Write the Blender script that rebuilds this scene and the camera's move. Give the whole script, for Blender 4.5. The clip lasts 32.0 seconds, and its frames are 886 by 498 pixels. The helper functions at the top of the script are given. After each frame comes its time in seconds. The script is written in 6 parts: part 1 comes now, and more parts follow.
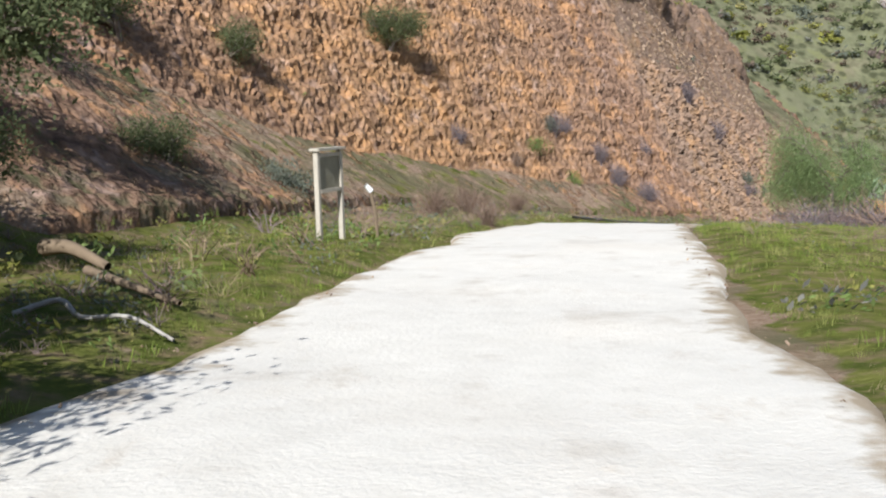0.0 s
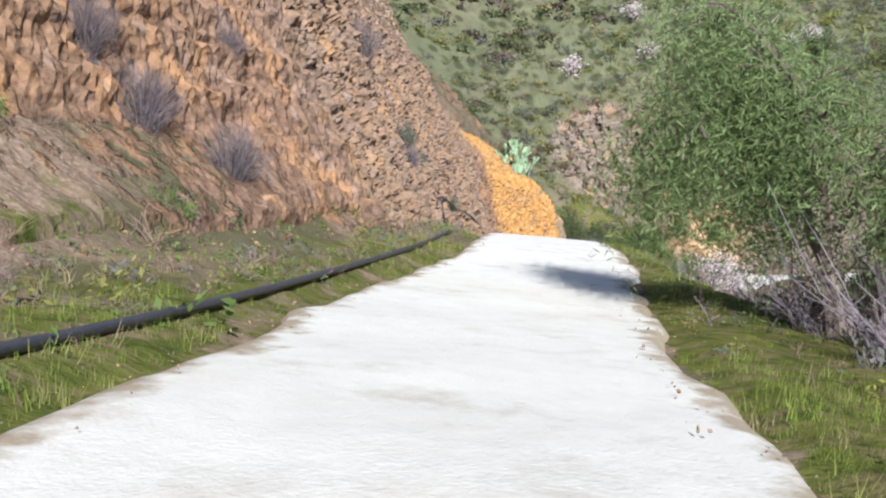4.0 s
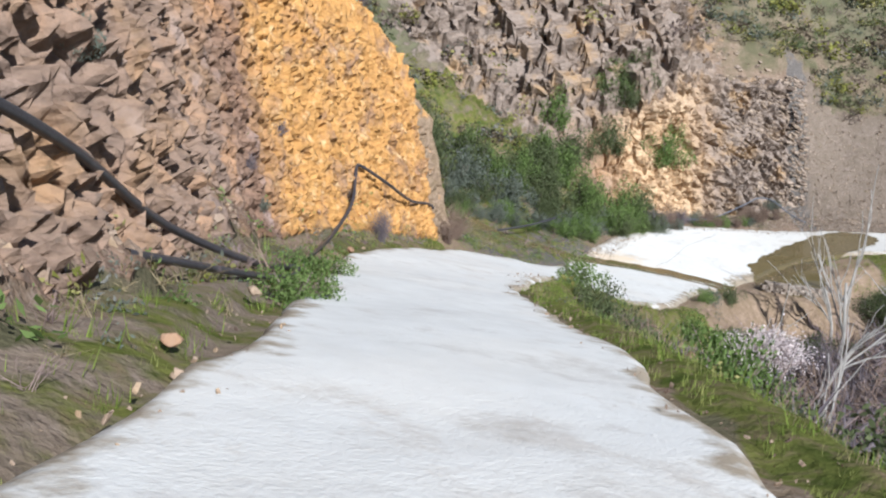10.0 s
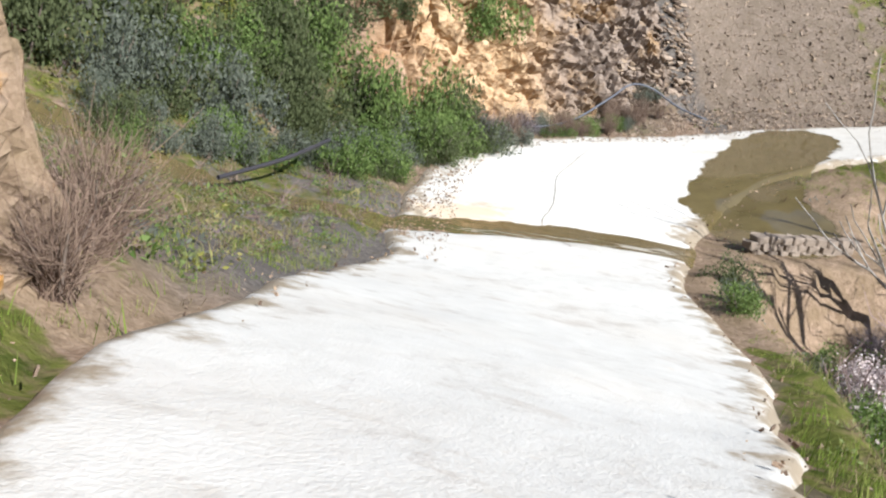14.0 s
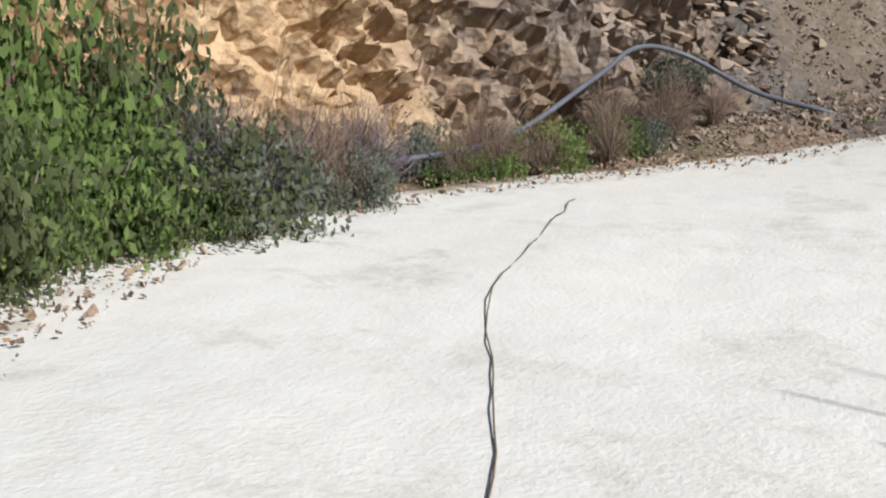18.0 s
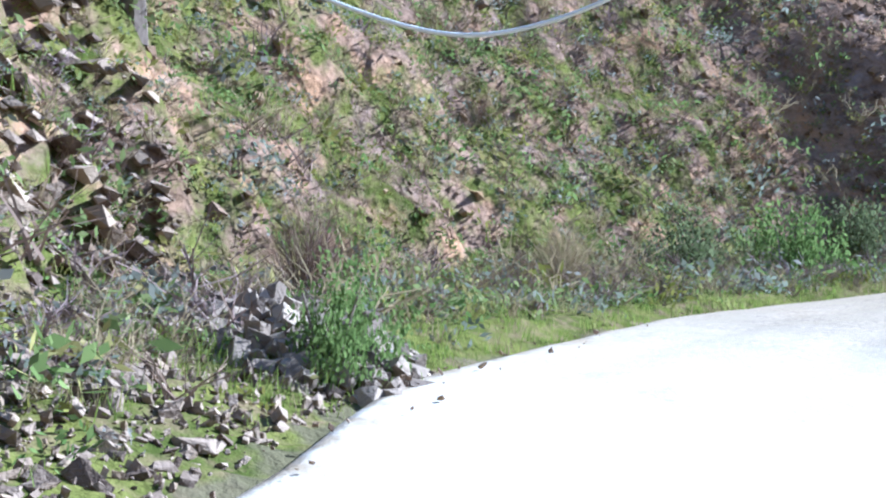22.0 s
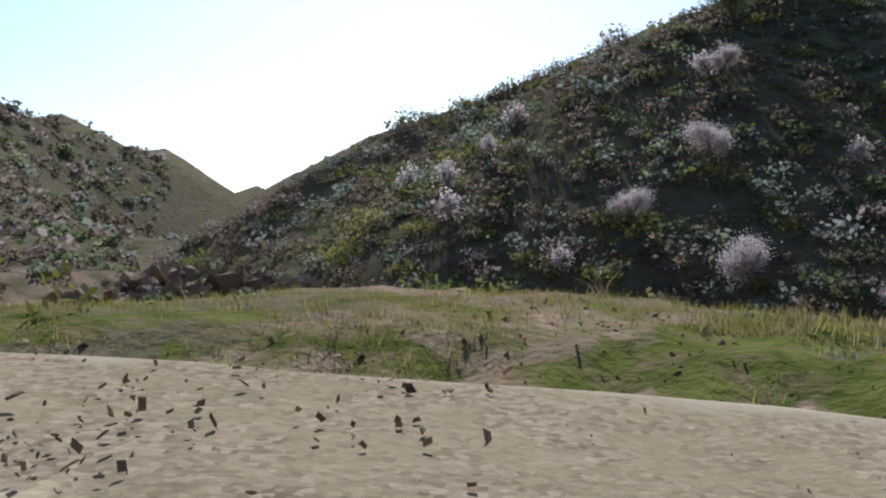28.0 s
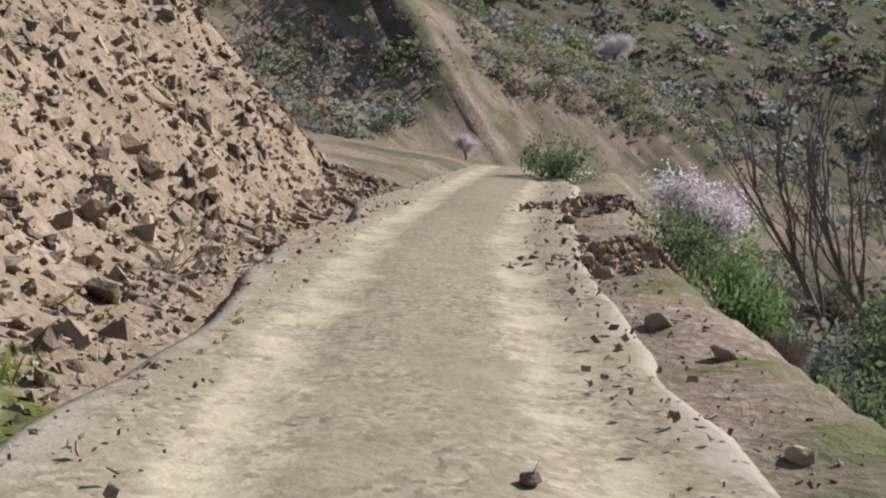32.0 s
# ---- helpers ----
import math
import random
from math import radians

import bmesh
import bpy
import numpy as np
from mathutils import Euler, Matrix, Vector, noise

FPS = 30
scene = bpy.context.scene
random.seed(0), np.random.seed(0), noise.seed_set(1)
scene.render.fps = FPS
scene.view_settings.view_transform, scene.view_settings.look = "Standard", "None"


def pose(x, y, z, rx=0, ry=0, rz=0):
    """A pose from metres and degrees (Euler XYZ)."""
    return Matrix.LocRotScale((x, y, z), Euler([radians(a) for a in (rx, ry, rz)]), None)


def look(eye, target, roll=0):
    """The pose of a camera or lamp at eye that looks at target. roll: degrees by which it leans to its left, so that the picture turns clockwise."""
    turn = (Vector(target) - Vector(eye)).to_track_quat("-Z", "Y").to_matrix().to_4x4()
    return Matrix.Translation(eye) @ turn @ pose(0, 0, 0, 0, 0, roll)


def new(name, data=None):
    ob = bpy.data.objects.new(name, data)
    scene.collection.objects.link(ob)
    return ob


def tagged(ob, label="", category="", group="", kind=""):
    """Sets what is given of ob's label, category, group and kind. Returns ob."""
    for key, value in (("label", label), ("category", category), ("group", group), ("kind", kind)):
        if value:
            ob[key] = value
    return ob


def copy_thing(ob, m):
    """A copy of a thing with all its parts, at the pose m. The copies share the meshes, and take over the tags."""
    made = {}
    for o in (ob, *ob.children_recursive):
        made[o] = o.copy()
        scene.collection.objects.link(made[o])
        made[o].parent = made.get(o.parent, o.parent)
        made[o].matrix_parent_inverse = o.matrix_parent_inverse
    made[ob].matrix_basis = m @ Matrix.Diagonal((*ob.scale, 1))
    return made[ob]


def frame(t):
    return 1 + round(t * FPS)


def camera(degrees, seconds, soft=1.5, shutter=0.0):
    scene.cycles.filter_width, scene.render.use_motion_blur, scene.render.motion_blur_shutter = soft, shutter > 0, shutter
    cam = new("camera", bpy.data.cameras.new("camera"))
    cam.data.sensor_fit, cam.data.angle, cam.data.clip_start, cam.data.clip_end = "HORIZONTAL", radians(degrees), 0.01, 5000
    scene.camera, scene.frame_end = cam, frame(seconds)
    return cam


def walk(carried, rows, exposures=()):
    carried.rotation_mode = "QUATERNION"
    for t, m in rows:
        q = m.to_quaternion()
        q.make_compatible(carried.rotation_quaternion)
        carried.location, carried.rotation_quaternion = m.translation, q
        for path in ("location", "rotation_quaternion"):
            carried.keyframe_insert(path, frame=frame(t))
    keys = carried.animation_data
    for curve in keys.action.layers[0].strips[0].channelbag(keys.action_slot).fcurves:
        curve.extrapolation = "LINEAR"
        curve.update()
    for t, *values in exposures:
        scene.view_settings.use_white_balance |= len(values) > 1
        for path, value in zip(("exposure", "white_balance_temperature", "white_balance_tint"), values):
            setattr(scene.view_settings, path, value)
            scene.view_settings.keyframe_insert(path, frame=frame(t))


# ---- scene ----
cam = camera(47.7, 32.0, soft=2.2)
# seconds, place, heading (left of +y), pitch, lean
ROWS = [
    (0, 0.00, -0.00, 1.40, 0.3, -7.8, -1.6),
    (0.5, -0.05, 4.50, 1.14, -6.0, -7.1, 0.6),
    (1, 0.47, 8.98, 0.79, -12.3, -6.3, 3.8),
    (1.5, 1.32, 13.67, 0.51, -16.3, -6.4, 4.6),
    (2, 2.29, 18.39, 0.29, -17.3, -7.2, 4.8),
    (2.5, 3.27, 23.08, -0.04, -17.0, -8.3, 4.6),
    (3, 4.36, 28.00, -0.50, -17.5, -9.1, 5.4),
    (3.5, 5.62, 32.69, -0.98, -20.5, -9.7, 5.1),
    (4, 7.12, 37.16, -1.53, -24.4, -10.0, 4.3),
    (4.5, 9.02, 41.74, -2.10, -29.4, -10.6, 5.0),
    (5, 11.39, 46.07, -2.58, -31.2, -11.1, 5.1),
    (5.5, 13.87, 50.18, -3.00, -34.0, -11.8, 5.2),
    (6, 16.35, 53.97, -3.39, -36.7, -12.4, 5.3),
    (6.5, 18.67, 57.38, -3.75, -38.6, -12.9, 5.3),
    (7, 20.59, 60.40, -4.13, -36.6, -13.2, 7.8),
    (7.5, 22.66, 64.23, -4.84, -35.8, -15.1, 8.1),
    (8, 24.67, 68.08, -5.58, -34.2, -12.9, 6.9),
    (8.5, 26.83, 72.76, -6.55, -33.1, -14.2, 7.6),
    (9, 28.52, 76.38, -7.37, -32.6, -15.2, 8.5),
    (9.5, 30.18, 79.73, -8.20, -32.7, -16.1, 8.0),
    (10, 32.08, 83.27, -9.00, -36.6, -14.6, 8.7),
    (10.5, 34.19, 86.22, -9.72, -40.9, -15.7, 7.1),
    (11, 36.63, 89.57, -10.54, -42.4, -16.4, 6.6),
    (11.5, 38.68, 92.48, -11.40, -42.1, -18.6, 6.5),
    (12, 40.70, 95.46, -12.26, -40.6, -16.7, 7.2),
    (12.5, 42.72, 98.61, -13.10, -40.7, -15.9, 7.7),
    (13, 44.69, 101.23, -13.83, -43.6, -16.2, 8.3),
    (13.5, 47.17, 103.90, -14.56, -49.2, -15.8, 8.7),
    (14, 49.61, 105.99, -15.25, -55.5, -16.5, 8.5),
    (14.5, 52.45, 108.11, -16.07, -60.1, -15.5, 8.5),
    (15, 55.51, 109.75, -16.97, -59.2, -14.9, 9.1),
    (15.5, 58.79, 110.77, -17.92, -58.2, -14.2, 9.6),
    (16, 61.98, 111.68, -18.77, -57.2, -13.6, 10.1),
    (16.5, 64.76, 113.00, -19.37, -56.3, -13.0, 10.7),
    (17, 67.23, 114.70, -19.79, -56.3, -12.4, 5.9),
    (17.5, 69.58, 116.57, -20.14, -57.8, -11.3, 3.4),
    (18, 71.47, 117.99, -20.31, -59.2, -8.7, 2.7),
    (18.5, 73.23, 119.05, -20.37, -63.0, -5.8, 2.7),
    (19, 75.23, 119.81, -20.33, -70.3, -3.2, 1.8),
    (19.5, 77.41, 120.20, -20.26, -78.5, -1.0, 2.7),
    (20, 79.66, 120.35, -20.04, -88.1, 1.6, 2.6),
    (20.5, 81.89, 119.95, -19.68, -100.4, 3.2, 2.7),
    (21, 84.34, 119.01, -19.34, -112.2, 4.8, 2.4),
    (21.5, 86.47, 117.72, -18.86, -122.6, 6.9, 3.2),
    (22, 88.68, 116.14, -18.43, -130.3, 5.4, 3.4),
    (22.5, 90.93, 113.96, -17.95, -137.3, 5.4, 5.2),
    (23, 93.06, 111.14, -17.44, -147.0, 6.7, 4.7),
    (23.5, 94.15, 108.18, -16.97, -159.1, 5.4, 4.4),
    (24, 94.90, 105.10, -16.48, -172.9, 5.7, 2.3),
    (24.5, 95.08, 101.43, -15.98, -181.8, 5.9, -0.5),
    (25, 94.91, 98.20, -15.44, -188.4, 5.1, 0.2),
    (25.5, 94.44, 95.09, -15.01, -193.5, 3.5, -0.1),
    (26, 93.57, 91.71, -14.57, -195.0, 2.8, -0.4),
    (26.5, 92.77, 88.64, -14.18, -197.2, 1.8, -0.8),
    (27, 92.11, 86.10, -13.86, -199.3, 0.7, -1.2),
    (27.5, 91.65, 84.17, -13.63, -200.8, 0.0, -1.4),
    (28, 91.42, 82.77, -13.45, -197.9, -0.4, -0.6),
    (28.5, 91.45, 81.75, -13.30, -191.4, -0.6, -1.2),
    (29, 91.74, 80.93, -13.14, -181.8, -0.3, -1.1),
    (29.5, 92.28, 80.12, -12.98, -169.6, -0.6, 0.3),
    (30, 93.09, 79.19, -12.82, -157.1, -1.2, 1.1),
    (30.5, 94.17, 78.03, -12.68, -147.5, -1.5, 2.8),
    (31, 95.52, 76.62, -12.56, -143.1, -1.7, 3.5),
    (31.5, 97.08, 74.99, -12.47, -142.0, -2.6, 3.9),
    (32, 98.77, 73.25, -12.39, -141.9, -2.8, 3.8),
]


def aim(x, y, z, yaw, pitch, lean):
    a, b = radians(yaw), radians(pitch)
    way = Vector((-math.sin(a) * math.cos(b), math.cos(a) * math.cos(b), math.sin(b)))
    eye = Vector((x, y, z))
    return look(eye, eye + way * 2, lean)


walk(cam, [(r[0], aim(*r[1:])) for r in ROWS], [(0,.95,6000,10),(2,1.0,5700,10),(4,1.0,5800,10),(7,.85,5700,10),(10,.85,5600,10),(13,.95,5800,10),(14,1.05,5900,10),(16.5,.75,6100,10),(18,.5,6000,10),(19,.38,5600,12),(19.5,.6,5500,10),(20,.85,4850,10),(21,1.2,4650,10),(22,1.95,4700,10),(23,2.35,4500,10),(24,2.7,4900,10),(25,.7,5600,14),(28,.7,5500,9),(29,.2,6300,8),(30,.1,6100,8),(31,.5,6000,10),(32,.95,5600,10)])

# ---------------------------------------------------------------- light
SUN_AZ = radians(197)   # clockwise from +y
SUN_EL = radians(37)
world = bpy.data.worlds.new("sky")
scene.world = world
world.use_nodes = True
wn = world.node_tree
sky = wn.nodes.new("ShaderNodeTexSky")
sky.sky_type, sky.sun_disc = "NISHITA", False
sky.sun_elevation, sky.sun_rotation = SUN_EL, SUN_AZ
sky.air_density, sky.dust_density, sky.ozone_density = 1.0, 0.75, 1.0
wn.nodes["Background"].inputs["Strength"].default_value = 0.08
wn.links.new(sky.outputs[0], wn.nodes["Background"].inputs[0])
sun_data = bpy.data.lights.new("sun", "SUN")
sun_data.energy, sun_data.angle, sun_data.color = 4.8, radians(0.6), (1.0, 0.965, 0.91)
sun = new("sun", sun_data)
sun_way = Vector((math.sin(SUN_AZ) * math.cos(SUN_EL), math.cos(SUN_AZ) * math.cos(SUN_EL), math.sin(SUN_EL)))
sun.matrix_world = look(sun_way * 200, (0, 0, 0))
scene.view_settings.exposure = 0.3

# ---------------------------------------------------------------- materials


class Mat:
    """A node material with a few short ways to wire noise and colours."""

    def __init__(self, name, rough=0.9, metal=0.0):
        self.m = bpy.data.materials.new(name)
        self.m.use_nodes = True
        self.t = self.m.node_tree
        self.b = self.t.nodes["Principled BSDF"]
        self.b.inputs["Roughness"].default_value = rough
        self.b.inputs["Metallic"].default_value = metal
        self.b.inputs["Specular IOR Level"].default_value = 0.25 if rough < 0.59 or "panel" in name else 0.0
        self.place = self.t.nodes.new("ShaderNodeNewGeometry").outputs["Position"]

    def node(self, kind, ins=(), operation="", feature="", data_type="", attribute_name=""):
        n = self.t.nodes.new("ShaderNode" + kind)
        if operation:
            n.operation = operation
        if feature:
            n.feature = feature
        if data_type:
            n.data_type = data_type
        if attribute_name:
            n.attribute_name = attribute_name
        for k, v in dict(ins).items():
            self.put(n.inputs[k], v)
        return n

    def put(self, socket, v):
        if isinstance(v, bpy.types.NodeSocket):
            self.t.links.new(v, socket)
        else:
            socket.default_value = v if not isinstance(v, tuple) or len(v) != 3 or socket.type != "RGBA" else (*v, 1)

    def noise(self, scale, detail=6, rough=0.6, where=None, twist=0.0):
        n = self.node("TexNoise", {"Scale": scale, "Detail": detail, "Roughness": rough, "Distortion": twist})
        self.put(n.inputs["Vector"], where or self.place)
        return n.outputs["Fac"]

    def cells(self, scale, what="Distance", feature="F1", where=None):
        n = self.node("TexVoronoi", {"Scale": scale}, feature=feature)
        self.put(n.inputs["Vector"], where or self.place)
        return n.outputs[what]

    def ramp(self, fac, lo, hi, a=0.0, b=1.0):
        n = self.node("MapRange", {"Value": fac, "From Min": lo, "From Max": hi, "To Min": a, "To Max": b})
        return n.outputs[0]

    def math(self, op, a, b=0.0):
        n = self.node("Math", operation=op)
        self.put(n.inputs[0], a)
        self.put(n.inputs[1], b)
        return n.outputs[0]

    def mix(self, fac, a, b):
        n = self.node("Mix", data_type="RGBA")
        self.put(n.inputs[0], fac)
        self.put(n.inputs[6], a)
        self.put(n.inputs[7], b)
        return n.outputs[2]

    def attr(self, name):
        return self.node("Attribute", attribute_name=name).outputs["Fac"]

    def stretch(self, x, y, z, turn=(0, 0, 0)):
        n = self.node("Mapping", {"Vector": self.place, "Scale": (x, y, z), "Rotation": turn})
        return n.outputs[0]

    def wet(self, colour):
        """Standing water: dark, smooth and glossy where the sheet says so."""
        w = self.ramp(self.math("ADD", self.attr("wet"), self.ramp(self.noise(1.1, 4), 0.3, 0.7, -0.12, 0.12)), 0.47, 0.53)
        self.put(self.b.inputs["Specular IOR Level"], self.ramp(w, 0, 1, 0.0, 0.5))
        self.put(self.b.inputs["Roughness"], self.ramp(w, 0, 1, 0.9, 0.06))
        return w, self.mix(w, colour, self.mix(self.noise(1.4, 5), (0.075, 0.055, 0.022), (0.15, 0.115, 0.05)))

    def finish(self, colour, bump=None, strength=0.5, depth=0.1, rough=None):
        self.put(self.b.inputs["Base Color"], colour)
        if bump is not None:
            n = self.node("Bump", {"Height": bump, "Strength": strength, "Distance": depth})
            self.t.links.new(n.outputs[0], self.b.inputs["Normal"])
        if rough is not None:
            self.put(self.b.inputs["Roughness"], rough)
        return self.m


def ground_material():
    g = Mat("hillside_ground", 0.95)
    n1, n2, n3 = g.noise(0.35), g.noise(1.7), g.noise(9, 4)
    soil = g.mix(n2, (0.11, 0.07, 0.045), (0.24, 0.17, 0.115))
    soil = g.mix(g.ramp(n3, 0.45, 0.7), soil, (0.28, 0.21, 0.155))
    scrub = g.mix(n2, (0.06, 0.058, 0.03), (0.135, 0.115, 0.065))
    soil = g.mix(g.ramp(n1, 0.42, 0.6), soil, scrub)
    grass = g.mix(g.ramp(n2, 0.35, 0.65), (0.05, 0.062, 0.014), (0.125, 0.125, 0.033))
    grass = g.mix(g.ramp(g.noise(3.1), 0.48, 0.68), grass, (0.15, 0.11, 0.062))
    # bedded rock: tilted layers, broken up by cells
    lay = g.stretch(1.0, 1.0, 1.7, (0.5, 0.25, 0.3))
    c1 = g.cells(1.1, where=lay)
    c2 = g.cells(3.4, where=lay)
    crack = g.cells(1.6, feature="DISTANCE_TO_EDGE", where=lay)
    rn = g.noise(2.2, 8, 0.65, where=lay)
    brown = g.mix(g.ramp(rn, 0.3, 0.72), (0.078, 0.048, 0.033), (0.29, 0.18, 0.118))
    brown = g.mix(g.ramp(g.noise(0.75), 0.5, 0.66, 0, 0.75), brown, (0.38, 0.205, 0.095))
    brown = g.mix(g.ramp(g.noise(1.3), 0.56, 0.7, 0, 0.75), brown, (0.30, 0.22, 0.18))
    brown = g.mix(g.ramp(g.noise(3.8, 5, 0.7), 0.6, 0.68, 0, 0.8), brown, (0.045, 0.03, 0.022))
    amber = g.mix(rn, (0.27, 0.125, 0.038), (0.54, 0.31, 0.105))
    amber = g.mix(g.ramp(g.noise(0.9), 0.50, 0.66, 0, 0.85), amber, brown)
    amber = g.mix(g.ramp(g.noise(2.7), 0.56, 0.7, 0, 0.8), amber, (0.55, 0.38, 0.19))
    amber = g.mix(g.ramp(g.noise(4.6, 6, 0.75), 0.58, 0.66, 0, 0.85), amber, (0.11, 0.058, 0.025))
    grey = g.mix(rn, (0.11, 0.085, 0.07), (0.33, 0.26, 0.20))
    grey = g.mix(g.ramp(g.noise(0.5), 0.52, 0.65), grey, (0.30, 0.20, 0.11))
    rock = g.mix(g.attr("amber"), brown, amber)
    tan = g.mix(g.ramp(rn, 0.3, 0.7), (0.26, 0.155, 0.075), (0.62, 0.46, 0.28))
    tan = g.mix(g.ramp(g.noise(3.4, 6, 0.7), 0.58, 0.68, 0, 0.8), tan, (0.12, 0.075, 0.045))
    rock = g.mix(g.attr("tan"), rock, tan)
    rock = g.mix(g.attr("grey"), rock, grey)
    # the shade of cracks and crevices is put into the rock's colour
    rock = g.mix(g.ramp(crack, 0.0, 0.03, 0.2, 0.0), rock, (0.08, 0.05, 0.035))
    rock = g.mix(g.ramp(g.noise(1.1, 8, 0.75, where=lay), 0.56, 0.72, 0, 0.7), rock, (0.10, 0.065, 0.045))
    w1, w2 = g.noise(0.12, 5), g.noise(0.6, 6, 0.7)
    wild = g.mix(g.ramp(w2, 0.35, 0.65), (0.06, 0.062, 0.034), (0.135, 0.135, 0.078))
    wild = g.mix(g.ramp(w1, 0.5, 0.65, 0, 0.5), wild, (0.15, 0.125, 0.085))
    wild = g.mix(g.ramp(g.noise(0.28, 6, 0.7), 0.54, 0.62, 0, 0.75), wild, (0.125, 0.125, 0.05))
    wild = g.mix(g.ramp(g.noise(0.07, 4), 0.45, 0.6, 0, 0.6), wild, (0.115, 0.118, 0.068))
    wild = g.mix(g.ramp(g.cells(0.5), 0.25, 0.45, 0.8, 0.0), wild, (0.04, 0.042, 0.022))
    wild = g.mix(g.math("MULTIPLY", g.attr("dry"), 0.65), wild, g.mix(g.ramp(w2, 0.3, 0.7), (0.058, 0.042, 0.027), (0.145, 0.108, 0.07)))
    gravel = g.mix(g.cells(9, "Color"), (0.115, 0.076, 0.048), (0.29, 0.205, 0.14))
    gravel = g.mix(g.ramp(g.cells(31, "Color"), 0.2, 0.8, 0, 0.45), gravel, (0.34, 0.255, 0.175))
    gravel = g.mix(g.ramp(n2, 0.35, 0.65, 0, 0.8), gravel, (0.17, 0.122, 0.072))
    slate = g.mix(g.cells(14, "Color"), (0.045, 0.04, 0.037), (0.22, 0.19, 0.16))
    gravel = g.mix(g.attr("grey"), gravel, g.mix(g.ramp(n2, 0.3, 0.7), slate, (0.10, 0.087, 0.074)))
    edge = g.ramp(g.math("ADD", g.attr("rock"), g.ramp(n2, 0.3, 0.7, -0.3, 0.3)), 0.4, 0.6)
    gedge = g.ramp(g.math("ADD", g.attr("grass"), g.ramp(g.noise(1.1), 0.3, 0.7, -0.35, 0.35)), 0.4, 0.6)
    sedge = g.ramp(g.math("ADD", g.attr("gravel"), g.ramp(n2, 0.3, 0.7, -0.25, 0.25)), 0.4, 0.6)
    soil = g.mix(g.attr("wild"), soil, wild)
    col = g.mix(edge, soil, rock)
    col = g.mix(sedge, col, gravel)
    col = g.mix(gedge, col, grass)
    h = g.math("ADD", g.math("MULTIPLY", c1, 0.9), g.math("MULTIPLY", c2, 0.4))
    h = g.math("ADD", h, g.math("MULTIPLY", rn, 0.5))
    h = g.math("ADD", h, g.math("MULTIPLY", g.cells(8.0), 0.22))
    h = g.math("ADD", h, g.math("MULTIPLY", g.noise(7, 6, 0.7), 0.25))
    h = g.math("ADD", g.math("MULTIPLY", h, edge), g.math("MULTIPLY", g.math("SUBTRACT", 1.0, edge), g.math("MULTIPLY", n3, 0.35)))
    w, col = g.wet(col)
    return g.finish(col, g.math("MULTIPLY", h, g.math("SUBTRACT", 1.0, w)), 0.75, 0.16)


def road_material():
    g = Mat("pale_concrete", 0.8)
    n1, n2, n3 = g.noise(0.3), g.noise(2.5, 8), g.noise(22, 3)
    col = g.mix(n2, (0.50, 0.47, 0.41), (0.64, 0.61, 0.545))
    col = g.mix(g.ramp(n1, 0.5, 0.75, 0, 0.5), col, (0.60, 0.54, 0.45))
    col = g.mix(g.ramp(g.noise(1.3, 8, 0.7), 0.6, 0.75, 0, 0.6), col, (0.33, 0.28, 0.23))
    dirt = g.mix(n2, (0.165, 0.128, 0.075), (0.30, 0.24, 0.148))
    dirt = g.mix(g.ramp(n3, 0.55, 0.8), dirt, (0.20, 0.15, 0.11))
    track = g.mix(n2, (0.35, 0.275, 0.165), (0.46, 0.37, 0.235))
    dirt = g.mix(g.ramp(g.math("ADD", g.attr("rut"), g.ramp(n2, 0.3, 0.7, -0.3, 0.3)), 0.35, 0.75), dirt, track)
    col = g.mix(g.ramp(g.math("ADD", g.attr("stain"), g.ramp(g.noise(1.2, 8, 0.7), 0.3, 0.7, -0.5, 0.5)), 0.4, 0.9, 0, 0.75), col, (0.58, 0.44, 0.28))
    col = g.mix(g.ramp(g.noise(0.9, 8, 0.75, where=g.stretch(1, 0.6, 1)), 0.57, 0.66, 0, 0.5), col, (0.42, 0.36, 0.29))
    col = g.mix(g.ramp(g.noise(0.55, 9, 0.75), 0.55, 0.68, 0, 0.55), col, (0.36, 0.31, 0.25))
    gravelly = g.mix(g.cells(22, "Color"), (0.10, 0.07, 0.045), (0.36, 0.28, 0.19))
    dirt = g.mix(g.ramp(g.noise(2.0, 6), 0.4, 0.58, 0.2, 0.75), dirt, gravelly)
    col = g.mix(g.attr("dirt"), col, dirt)
    col = g.mix(g.ramp(g.math("ADD", g.attr("side"), g.ramp(g.noise(1.8), 0.3, 0.7, -0.35, 0.35)), 0.5, 0.8), col, (0.29, 0.235, 0.165))
    h = g.math("ADD", g.math("MULTIPLY", n2, 0.5), g.math("MULTIPLY", n3, 0.3))
    w, col = g.wet(col)
    return g.finish(col, g.math("MULTIPLY", h, g.math("SUBTRACT", 1.0, w)), 0.5, 0.06)


GROUND, ROAD = ground_material(), road_material()

# the stream over the ford and the hollow beside the slab: places, and half width
STREAM = ([(58.0, 130.0), (63.0, 126.0), (66.8, 122.7), (69.0, 120.7), (71.3, 119.2), (73.0, 117.8), (73.9, 116.4), (74.4, 115.0), (75.6, 112.5), (78.5, 108.5)], 0.95)
HOLLOW = ([(78.6, 114.2), (80.3, 116.1), (84.0, 117.0), (87.5, 117.2)], 1.8)


